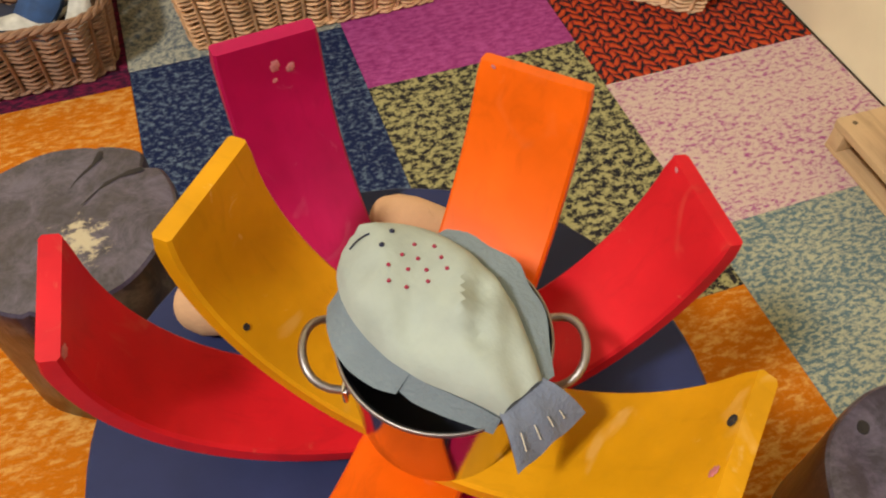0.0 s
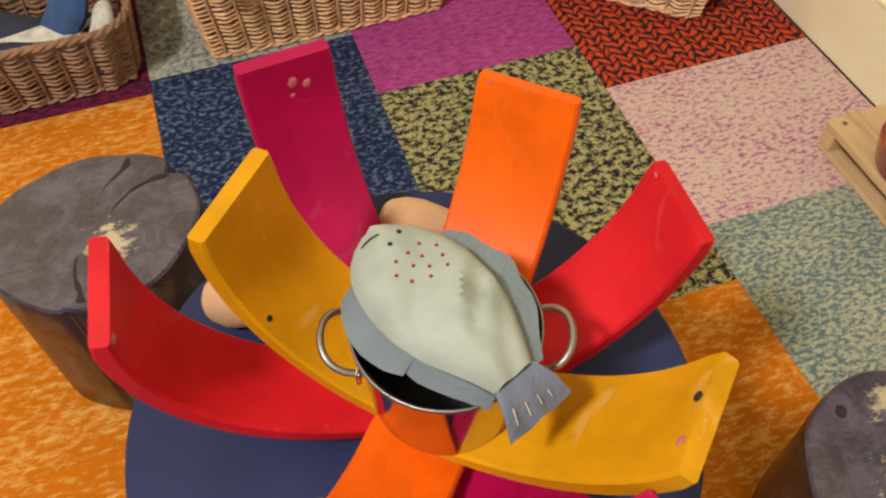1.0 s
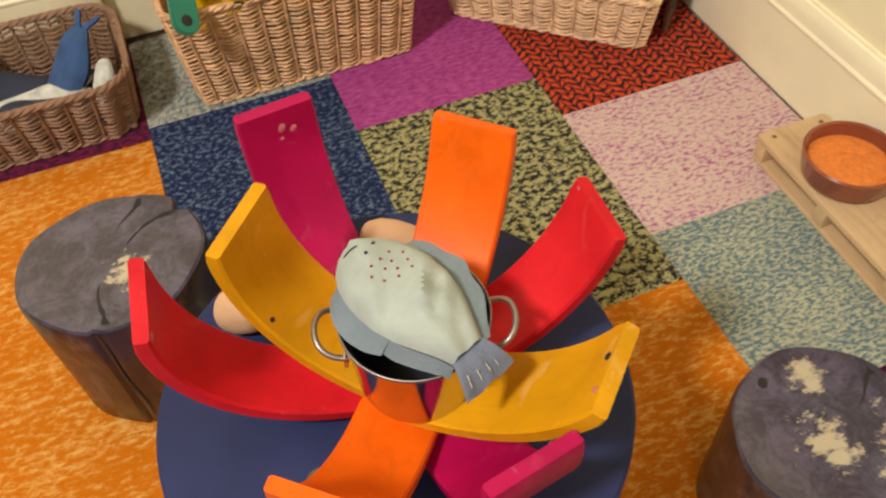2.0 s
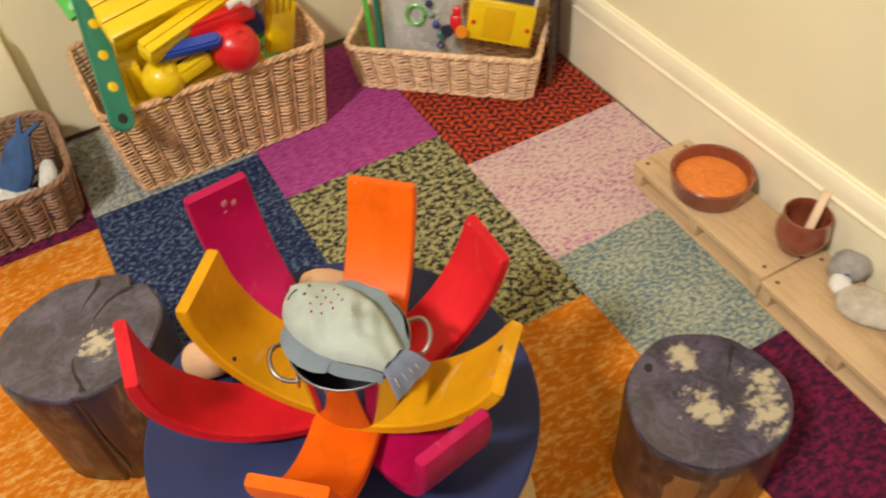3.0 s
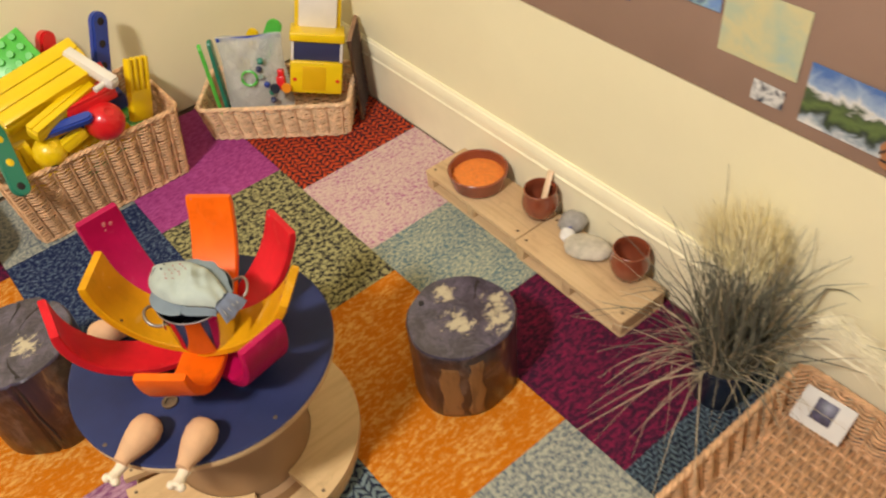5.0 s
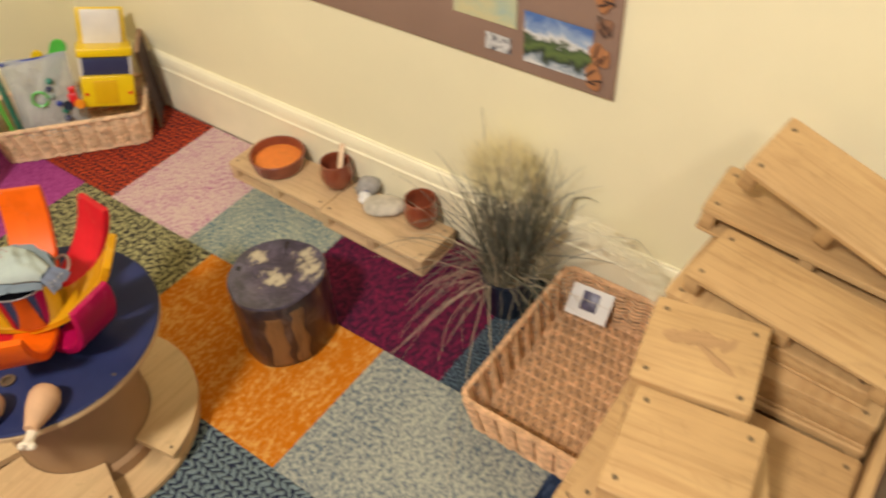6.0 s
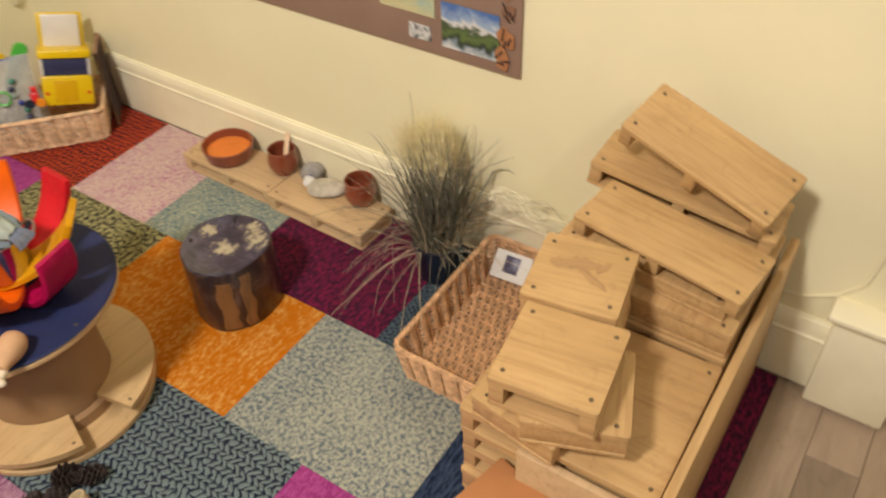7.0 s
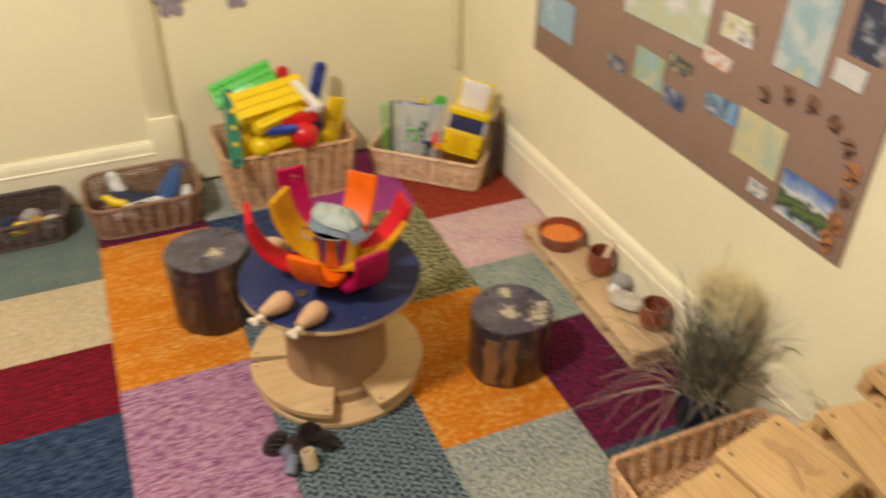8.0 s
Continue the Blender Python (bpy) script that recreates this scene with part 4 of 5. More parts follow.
st.matrix_world = look((0.302, -0.634, 0.070), (0.358, -0.611, 0.146)) @ pose(0, 0, -0.045, 0, 90, 0) @ pose(0, 0, 0, 90)
tagged(st, "flat pale wooden craft stick leaning in the cup", "stick")


def stone(x, y, z, sx, sy, sz, rz, mat, label, seed):
    bm = bmesh.new()
    bmesh.ops.create_icosphere(bm, subdivisions=3, radius=1.0)
    for v in bm.verts:
        p = v.co.copy()
        k = 1 + 0.16 * noise.noise(p * 1.3 + Vector((seed, 0, 0))) + 0.05 * noise.noise(p * 4 + Vector((0, seed, 0)))
        v.co = Vector((p.x * sx * k, p.y * sy * k, max(-0.85, p.z) * sz * k))
    ob = new("stone", finish(bm, mat))
    ob.matrix_world = pose(x, y, z, 0, 0, rz)
    return tagged(ob, label, "stone", "stones on the pallet")


M_STONE = plain("pale_grey_stone", (0.49, 0.44, 0.345), 0.85, 0, 0.25, 45, 0.5)
M_STONE_D = plain("dark_grey_stone", (0.33, 0.31, 0.28), 0.8, 0, 0.25, 45, 0.5)
M_SHELL = plain("white_shell", (0.72, 0.70, 0.66), 0.45, 0, 0.1, 45, 0.3)
stone(0.302, -0.772, PZT + 0.0135, 0.052, 0.035, 0.0165, -64, M_STONE, "flat pale grey beach stone", 1)
stone(0.332, -0.704, PZT + 0.0215, 0.031, 0.025, 0.026, -30, M_STONE_D, "small dark grey stone with chipped top", 2)
stone(0.304, -0.716, PZT + 0.0115, 0.024, 0.017, 0.0140, 35, M_SHELL, "small white shell beside the stones", 3)
mark = bpy.data.objects["stone.002"]
part("blue_mark", lathe([(0, 0.0009), (0.0042, 0.0007), (0.0052, 0)], 20, None, lambda a, z: 1 + 0.25 * math.sin(3 * a)), plain("blue_ink", (0.02, 0.04, 0.28), 0.6), mark, "blue painted mark", m=pose(0.012, 0.004, 0.0136, -8, 16, 60) @ Matrix.Diagonal((2.6, 0.8, 1, 1)))

# ---- grass plant ----
M_NAVYPOT = plain("dark_navy_plastic", (0.012, 0.018, 0.035), 0.35, 0, 0.1, 20, 0.05)
M_GRASS = plain("dry_grey_green_grass", (0.14, 0.135, 0.095), 0.7, 0, 0.35, 60, 0)
M_GRASS2 = plain("dry_straw_grass", (0.52, 0.43, 0.28), 0.7, 0, 0.3, 60, 0)
M_PLUME = plain("pale_yellow_plume", (0.86, 0.74, 0.42), 0.9, 0, 0.2, 60, 0)
GX, GY = 0.248, -1.155
plant = empty("grass_plant", (GX, GY, 0), "dry ornamental grass bursting from a dark navy pot", "plant")
part("plant_pot", lathe([(0, 0.001), (0.044, 0.001), (0.046, 0.004), (0.054, 0.100), (0.058, 0.102), (0.058, 0.110), (0.054, 0.110), (0.051, 0.096), (0, 0.094)], 40), M_NAVYPOT, plant, "dark navy plastic pot")


def blades(name, mat, count, seed, spread, height, thick, arch, label, lean=(0, 0)):
    rng = random.Random(seed)
    verts, faces = [], []
    for _ in range(count):
        a = rng.uniform(0, 2 * math.pi)
        r0 = 0.050 * math.sqrt(rng.random())
        p = Vector((r0 * math.cos(a), r0 * math.sin(a), 0.09))
        da = a + rng.gauss(0, 1.0)
        out = abs(rng.gauss(0, spread))
        h = height * rng.uniform(0.55, 1.12)
        bend = arch * rng.uniform(0.2, 1.2) * (0.3 + out / max(spread, 1e-3))
        d = Vector((math.cos(da), math.sin(da), 0))
        side = Vector((-d.y, d.x, 0))
        fat = thick * rng.uniform(0.5, 1.4)
        n = 7
        wig = rng.uniform(-0.020, 0.020)
        kink, knee = rng.uniform(0.35, 0.9), rng.gauss(0, 0.13) if rng.random() < 0.6 else 0.0
        b0 = len(verts)
        for i in range(n + 1):
            f = i / n
            q = p + d * (out * f ** 1.3) + Vector((lean[0] * f, lean[1] * f, h * f - bend * f ** 2.6)) + side * (wig * math.sin(f * 4) + knee * max(0.0, f - kink)) - Vector((0, 0, abs(knee) * 0.9 * max(0.0, f - kink)))
            q.x = min(q.x, WX - 0.008 - GX)
            q.z = max(q.z, 0.006)
            w = fat * (1 - 0.85 * f)
            verts += [q + side * w, q - side * w + d * w * 0.4, q + Vector((0, 0, w * 0.8)) + d * w]
            if i:
                b = b0 + 3 * i
                for k in range(3):
                    k2 = (k + 1) % 3
                    faces.append((b - 3 + k, b - 3 + k2, b + k2, b + k))
    me = bpy.data.meshes.new("mesh")
    me.from_pydata(verts, [], faces)
    me.materials.append(mat)
    return tagged(part(name, me, None, plant, label), kind="stuff")


blades("grass", M_GRASS, 280, 1, 0.115, 0.305, 0.0028, 0.05, "grey-green grass blades", (0.0, 0.005))
blades("straw", M_GRASS2, 70, 2, 0.13, 0.33, 0.0013, 0.10, "straw-coloured bent stems", (-0.01, 0.0))
blades("broken_straw", M_GRASS2, 30, 7, 0.16, 0.13, 0.0019, 0.05, "pale broken stems lying across the clump", (-0.02, 0.01))
blades("trailing_straw", M_GRASS2, 30, 3, 0.17, 0.17, 0.0014, 0.21, "pale stems hanging over the rug", (-0.08, 0.04))
rng = random.Random(11)
verts, faces = [], []
for _ in range(1300):
    t = rng.random()
    c = Vector((0.04 + 0.05 * rng.random(), 0.10 * t + 0.012 * rng.gauss(0, 1), 0.24 + (0.11 - 0.06 * t * t) * rng.random()))
    a = 0.75 * t - 0.08 + rng.gauss(0, 0.16)
    ln = rng.uniform(0.03, 0.10)
    d = Vector((rng.uniform(-0.25, 0.25), math.sin(a), math.cos(a) * 0.8 + 0.2)).normalized()
    s = d.cross(Vector((1, 0, 0))).normalized() * 0.0009
    q = c + d * ln
    for v in (c, q):
        v.x = min(v.x, WX - 0.006 - GX)
    b = len(verts)
    verts += [c + s, c - s, q, c + Vector((0.001, 0, 0))]
    faces += [(b, b + 1, b + 2), (b + 1, b + 3, b + 2), (b + 3, b, b + 2)]
me = bpy.data.meshes.new("mesh")
me.from_pydata(verts, [], faces)
me.materials.append(M_PLUME)
tagged(part("plume", me, None, plant, "pale yellow feathery plume"), kind="stuff")
plume = empty("pampas_plume", (0.318, -1.20, 0.0), "pale cream pampas plume hanging beside the basket", "dried grass")
verts, faces = [], []
for _ in range(2400):
    t = rng.random()
    c = Vector((0.010 * rng.gauss(0, 1) + 0.008, -0.05 - 0.27 * t, 0.235 - 0.14 * t * t + (0.006 + 0.012 * t) * rng.gauss(0, 1)))
    d = Vector((rng.uniform(-0.5, 0.5), -1, rng.uniform(-0.9, 0.35))).normalized()
    q = c + d * rng.uniform(0.02, 0.045)
    s = d.cross(Vector((0, 0, 1))).normalized() * 0.0005
    for v in (c, q):
        v.x = min(v.x, 0.034)
    b = len(verts)
    verts += [c + s, c - s, q, c + Vector((0, 0, 0.001))]
    faces += [(b, b + 1, b + 2), (b + 1, b + 3, b + 2), (b + 3, b, b + 2)]
me = bpy.data.meshes.new("mesh")
me.from_pydata(verts, [], faces)
me.materials.append(plain("cream_plume", (0.86, 0.79, 0.56), 0.9, 0, 0.1, 60, 0))
tagged(part("plume_head", me, None, plume), kind="stuff")
part("stem", tube([(0.012, 0.05, 0.02), (0.012, 0.02, 0.16), (0.012, -0.05, 0.235), (0.012, -0.18, 0.205)], 0.0016, 6), M_GRASS2, plume)

# ---- picture card in the empty basket ----
M_PAPER = plain("white_paper", (0.74, 0.72, 0.66), 0.7, 0, 0.03, 20, 0.02)
M_PRINT = plain("dark_photo_print", (0.06, 0.05, 0.09), 0.4, 0, 0.8, 70, 0)
card = empty("picture_card", (0.286, -1.322, 0.085), "white card with a small dark photo in the basket", "card")
card.matrix_world = pose(0.297, -1.325, 0.062, 0, -44, 4)
part("card_sheet", box(0.066, 0.090, 0.002, 0.0006), M_PAPER, card)
part("photo", box(0.040, 0.036, 0.0008, 0.0002), M_PRINT, card, "small dark photo", m=pose(0.004, 0, 0.0016))

# ---- display board with maps and photos ----
M_BOARD = plain("brown_backing_paper", (0.32, 0.205, 0.145), 0.85, 0, 0.05, 8, 0.1)


def printed(name, colours, scale, seed):
    """A printed picture: soft areas of a few inks."""
    m, n, l, p = nodes_of(name)
    mp = coords(n, l, (1, 1, 1))
    add = n.new("ShaderNodeVectorMath")
    add.inputs[1].default_value = (seed * 3.1, seed * 1.7, seed)
    l.new(mp, add.inputs[0])
    f = noise_tex(n, l, add.outputs[0], scale, 4, 0.55, 0.4)
    stops = [(0.30 + 0.4 * i / (len(colours) - 1), c) for i, c in enumerate(colours)]
    l.new(ramp(n, l, f, stops), p.inputs["Base Color"])
    p.inputs["Roughness"].default_value = 0.5
    return m


SEA, LAND, SAND, WHITE, INK, GREEN, SKY = (0.30, 0.46, 0.50), (0.40, 0.48, 0.22), (0.62, 0.56, 0.30), (0.72, 0.71, 0.66), (0.03, 0.035, 0.06), (0.12, 0.22, 0.05), (0.16, 0.28, 0.55)
board = empty("display_board", (WX - 0.004, -0.674, 0.806), "large brown paper display board fixed to the wall", "display board")
part("backing", box(0.006, 1.232, 0.60, 0.002), M_BOARD, board)
POSTERS = [
    (-0.18, 0.645, 0.19, 0.11, 0, [SEA, (0.30, 0.42, 0.52), SEA, WHITE], 14, "pale blue map sheet pinned to the board"),
    (-0.65, 0.845, 0.31, 0.16, -2, [(0.46, 0.55, 0.50), WHITE, (0.50, 0.56, 0.40), SAND], 12, "large pale map sheet pinned to the board"),
    (-0.495, 0.62, 0.08, 0.042, 0, [WHITE, INK, WHITE], 40, "tiny black and white photo on the board"),
    (-0.63, 0.658, 0.115, 0.085, 0, [SEA, LAND, SEA, SAND], 16, "small green and blue map on the board"),
    (-0.738, 0.708, 0.085, 0.038, 3, [SAND, INK, SAND], 30, "small yellowish photo on the board"),
    (-0.735, 0.625, 0.08, 0.042, 2, [INK, (0.08, 0.11, 0.2), WHITE], 26, "small dark blue photo on the board"),
    (-0.895, 0.845, 0.095, 0.052, 0, [INK, WHITE, SAND, INK], 30, "photo with dark and yellow shapes"),
    (-0.852, 0.765, 0.09, 0.034, 3, [(0.6, 0.2, 0.05), WHITE, (0.6, 0.2, 0.05)], 30, "small orange and white picture"),
    (-0.895, 0.67, 0.105, 0.048, -2, [SKY, SEA, (0.07, 0.12, 0.22), WHITE], 22, "blue sea photo on the board"),
    (-1.022, 0.645, 0.138, 0.112, 0, [SEA, (0.45, 0.52, 0.36), SAND, (0.45, 0.52, 0.36)], 11, "green and blue map sheet on the board"),
    (-1.175, 0.582, 0.135, 0.10, 0, [SKY, WHITE, GREEN, (0.02, 0.03, 0.02), WHITE], 20, "bright photo of a green hill and sky"),
    (-1.052, 0.55, 0.055, 0.034, 0, [INK, WHITE, INK], 50, "tiny black and white animal photo"),
    (-1.07, 0.895, 0.12, 0.165, 0, [(0.46, 0.55, 0.54), (0.56, 0.60, 0.54), SEA, SAND], 12, "pale grey-blue map sheet on the board"),
    (-1.205, 0.945, 0.075, 0.10, 0, [INK, (0.05, 0.06, 0.1), WHITE], 24, "dark photo near the board edge"),
    (-1.188, 0.86, 0.07, 0.042, 2, [WHITE, (0.6, 0.6, 0.55), WHITE], 30, "small white note on the board"),
]


def hill_print():
    """A landscape print: blue sky with cloud over a green hill."""
    m, n, l, p = nodes_of("hill_photo_print")
    v = coords(n, l)
    sep = n.new("ShaderNodeSeparateXYZ")
    l.new(v, sep.inputs[0])
    wav = n.new("ShaderNodeMath")
    wav.operation = "MULTIPLY_ADD"
    wav.inputs[1].default_value, wav.inputs[2].default_value = 7.5, 0.22
    l.new(sep.outputs["Z"], wav.inputs[0])
    add = n.new("ShaderNodeMath")
    l.new(wav.outputs[0], add.inputs[0])
    half = n.new("ShaderNodeMath")
    half.operation = "MULTIPLY"
    half.inputs[1].default_value = 0.55
    l.new(noise_tex(n, l, v, 32, 4, 0.6, 0.6), half.inputs[0])
    l.new(half.outputs[0], add.inputs[1])
    c = ramp(n, l, add.outputs[0], [(0.10, WHITE), (0.20, (0.32, 0.38, 0.42)), (0.28, (0.03, 0.045, 0.03)), (0.40, (0.13, 0.19, 0.06)), (0.50, (0.06, 0.09, 0.04)), (0.58, WHITE), (0.66, (0.34, 0.44, 0.58)), (0.85, (0.08, 0.17, 0.42))])
    l.new(c, p.inputs["Base Color"])
    p.inputs["Roughness"].default_value = 0.45
    return m


for i, (y, z, w, h, rot, cols, sc, lab) in enumerate(POSTERS):
    ob = new("pinned_picture", finish(sheet(lambda a, b: Vector((0.0014 * math.sin(3 * a + i) * (b - 0.5), (a - 0.5) * w, (b - 0.5) * h)), 8, 6, 0.0006), hill_print() if "hill" in lab else printed("printed_picture", cols, sc, i + 1)))
    ob.matrix_world = pose(WX - 0.0095, y, z, rot, 0, 0)
    tagged(ob, lab, "picture", "pictures on the board")
# the curved caption of dark cut-out strokes
M_OCHRE = plain("orange_brown_paper", (0.42, 0.18, 0.07), 0.8, 0, 0.1, 30, 0.05)
M_BROWNCUT = plain("dark_brown_cut_paper", (0.25, 0.125, 0.07), 0.8, 0, 0.15, 30, 0.05)
M_STROKE = plain("dark_brown_ink", (0.055, 0.030, 0.022), 0.8, 0, 0.2, 40, 0)
caption = empty("paper_caption", (WX - 0.008, -1.15, 0.7), "curved row of brown paper shapes with dark strokes", "caption")
arc = [(-1.01, 0.75), (-1.07, 0.772), (-1.13, 0.778), (-1.19, 0.768), (-1.235, 0.738), (-1.258, 0.695), (-1.262, 0.645), (-1.258, 0.59), (-1.25, 0.545)]
for i, (y, z) in enumerate(arc):
    big = 1.0 if i in (5, 7, 8) else 0.72
    bm = lathe([(0, 0.0012), (0.028 * big, 0.0012), (0.0285 * big, 0), (0, 0)], 20, None, lambda q, zz: 1 + 0.2 * math.sin(2 * q + 1.7 * i) + 0.1 * math.sin(5 * q + i))
    part("paper_disc", bm, M_OCHRE if i in (5, 7, 8) else M_BROWNCUT, caption, m=pose(-0.001 - 0.0003 * i, y + 1.15, z - 0.7, 0, -90, 0) @ Matrix.Diagonal((0.8, 0.62, 1, 1)))
    for k, (dy, dz, ln, ang) in enumerate(((0.006, 0.007, 0.026, 20 + 37 * i), (-0.008, -0.005, 0.020, 100 + 53 * i), (0.002, -0.012, 0.018, 160 + 71 * i))):
        part("stroke", box(0.0012, ln, 0.0042, 0.0005), M_STROKE, caption, "dark stroke", m=pose(-0.0052, y + 1.15 + dy, z - 0.7 + dz, ang, 0, 0))

# ---- pipe boxing and cable by the far end of the wall ----
boxing = tagged(part("pipe_boxing", box(0.052, 0.150, 0.235, 0.004), M_SKIRT, None, "white painted pipe boxing on the wall", m=pose(WX - 0.025, -2.06, 0.1178)), category="boxing", kind="structure")
tagged(part("trim_boxing_top", box(0.064, 0.175, 0.014, 0.004), M_SKIRT, None, m=pose(WX - 0.031, -2.06, 0.2425)), kind="structure")
cable = new("wall_cable", finish(tube([(WX - 0.004, -1.86, 0.215), (WX - 0.004, -1.92, 0.222), (WX - 0.004, -1.97, 0.25), (WX - 0.004, -2.01, 0.30), (WX - 0.004, -2.02, 0.38)], 0.0025, 6), M_SKIRT))
tagged(cable, "thin cream cable running up the wall", "cable")
tagged(part("trim_pilaster", box(0.075, 0.020, 2.7, 0.003), M_WALL, None, m=pose(-0.720, BY - 0.010, 1.614)), kind="structure")
tagged(part("trim_pilaster_base", box(0.088, 0.030, 0.262, 0.006), M_WALL, None, m=pose(-0.720, BY - 0.0155, 0.131)), kind="structure")
tagged(part("trim_conduit", box(0.022, 0.018, 2.7, 0.003), M_WALL, None, m=pose(0.325, BY - 0.009, 1.62)), kind="structure")
M_GREYPAPER = plain("grey_paper_leaf", (0.30, 0.25, 0.28), 0.85, 0, 0.2, 30, 0.1)
for x, z, s in ((-0.63, 0.618, 1.0), (-0.43, 0.612, 0.8)):
    bm = lathe([(0, 0.002), (0.040 * s, 0.002), (0.042 * s, 0.0), (0, 0.0)], 40, None, lambda a, zz: 1 + 0.22 * math.sin(5 * a) + 0.08 * math.sin(9 * a))
    ob = new("paper_leaf", finish(bm, M_GREYPAPER))
    ob.matrix_world = pose(x, BY - 0.003, z, 90)
    tagged(ob, "grey paper leaf shape stuck on the wall", "decoration", "paper leaves on the wall")

# ---- plastic toys in the tall basket ----
def gloss(name, c):
    return plain(name, c, 0.3, 0, 0.06, 15, 0.03, 0.2)


P_YEL, P_RED, P_BLUE = gloss("yellow_plastic", (0.80, 0.545, 0.004)), gloss("red_plastic", (0.66, 0.012, 0.016)), gloss("blue_plastic", (0.022, 0.055, 0.33))
P_GRN, P_LIME, P_WHT = gloss("bottle_green_plastic", (0.016, 0.19, 0.12)), gloss("bright_green_plastic", (0.09, 0.50, 0.06)), gloss("white_plastic", (0.74, 0.70, 0.62))
P_NAVY = gloss("navy_plastic", (0.035, 0.040, 0.10))


def along(a, b, spin=0.0):
    """A pose at a with its x axis towards b."""
    a, b = Vector(a), Vector(b)
    x = (b - a).normalized()
    y = Vector((0, 0, 1)).cross(x)
    y = y.normalized() if y.length > 1e-3 else Vector((0, 1, 0))
    z = x.cross(y)
    m = Matrix((x, y, z)).transposed().to_4x4()
    return Matrix.Translation(a) @ m @ pose(0, 0, 0, spin), (b - a).length


def strip(a, b, w, t, mat, label, spin=0.0, holes=0, plug=None, group="plastic construction toys"):
    """A flat round-ended strip with a row of holes."""
    m, ln = along(a, b, spin)
    ob = new("toy_strip")
    ob.empty_display_size = 0.03
    ob.matrix_world = m
    tagged(ob, label, "toy strip", group)
    bm = bmesh.new()
    pts = [(w / 2 * math.cos(q) + (ln - w / 2), w / 2 * math.sin(q)) for q in [radians(-90 + 20 * i) for i in range(10)]] + [(w / 2 * math.cos(q) + w / 2, w / 2 * math.sin(q)) for q in [radians(90 + 20 * i) for i in range(10)]]
    f = bm.faces.new([bm.verts.new((x, y, -t / 2)) for x, y in pts])
    ext = bmesh.ops.extrude_face_region(bm, geom=[f])["geom"]
    bmesh.ops.translate(bm, vec=(0, 0, t), verts=[v for v in ext if isinstance(v, bmesh.types.BMVert)])
    bmesh.ops.bevel(bm, geom=[e for e in bm.edges if abs(e.verts[0].co.z - e.verts[1].co.z) < 1e-6], offset=t * 0.2, segments=2, affect="EDGES")
    part("strip_body", bm, mat, ob)
    for i in range(holes):
        x = w / 2 + (ln - w) * i / max(1, holes - 1)
        for s in (-1, 1):
            part("hole", lathe([(0, 0.0006), (w * 0.19, 0.0006), (w * 0.21, 0)], 16), plug if plug and i else M_DARK, ob, m=pose(x, 0, s * t / 2, 0 if s > 0 else 180))
    return ob


def block(a, b, w, t, mat, label, spin=0.0, ribs=0, name="toy_block"):
    """A bar with raised ribs along it."""
    m, ln = along(a, b, spin)
    ob = new(name)
    ob.empty_display_size = 0.03
    ob.matrix_world = m
    tagged(ob, label, "toy block", "plastic construction toys")
    part("bar", box(ln, w, t, min(w, t) * 0.18, (ln / 2, 0, 0)), mat, ob)
    for i in range(ribs):
        y = -w / 2 + (i + 0.5) * w / ribs
        part("rib", box(ln * 0.96, w / ribs * 0.94, t * 0.3, 0.002, (ln / 2, y, t / 2 + t * 0.08)), mat, ob)
    return ob


def ball(at, r, mat, label, hole=True):
    ob = new("toy_ball")
    ob.empty_display_size = 0.03
    ob.matrix_world = pose(*at, 35, 20, 0)
    tagged(ob, label, "toy ball", "plastic construction toys")
    part("ball_shell", lathe([(0, -r)] + [(r * math.sin(radians(q)), -r * math.cos(radians(q))) for q in range(12, 170, 12)] + [(r * 0.25, r * 0.985), (r * 0.22, r * 0.9), (0, r * 0.88)], 28), mat, ob)
    if hole:
        part("socket", lathe([(0, 0.0006), (r * 0.2, 0.0004), (r * 0.22, 0)], 14), M_DARK, ob, m=pose(0, -r * 0.99, 0, 90))
    return ob


strip((-0.549, 0.080, 0.205), (-0.515, 0.285, 0.375), 0.043, 0.012, P_GRN, "bottle green plastic strip with five holes hanging over the basket rim", 35, 5, P_YEL)
block((-0.515, 0.235, 0.315), (-0.275, 0.255, 0.345), 0.105, 0.042, P_YEL, "chunky ribbed yellow plastic block", 28, 3)
block((-0.470, 0.150, 0.285), (-0.300, 0.215, 0.300), 0.035, 0.030, P_YEL, "yellow plastic bar under the block", 20, 2)
plate = block((-0.560, 0.335, 0.330), (-0.362, 0.325, 0.398), 0.085, 0.016, P_LIME, "bright green studded plastic plate", 42, 0)
for i in range(7):
    for j in range(3):
        part("stud", lathe([(0.0085, 0), (0.0085, 0.007), (0.0078, 0.008), (0, 0.008)], 14), P_LIME, plate, m=pose(0.02 + 0.028 * i, -0.028 + 0.028 * j, 0.008))
ball((-0.315, 0.160, 0.238), 0.045, P_RED, "glossy red plastic ball", False)
block((-0.385, 0.175, 0.285), (-0.262, 0.188, 0.283), 0.028, 0.026, P_RED, "red plastic bar lying across the toys", 0, 1)
strip((-0.460, 0.165, 0.272), (-0.338, 0.140, 0.276), 0.026, 0.020, P_BLUE, "blue plastic bar poking from the heap", 20, 0)
strip((-0.262, 0.325, 0.20), (-0.188, 0.370, 0.385), 0.046, 0.020, P_BLUE, "blue plastic strip with holes standing up", 80, 4)
strip((-0.375, 0.345, 0.25), (-0.312, 0.385, 0.382), 0.044, 0.026, P_RED, "red plastic tube end standing up", 80, 1)
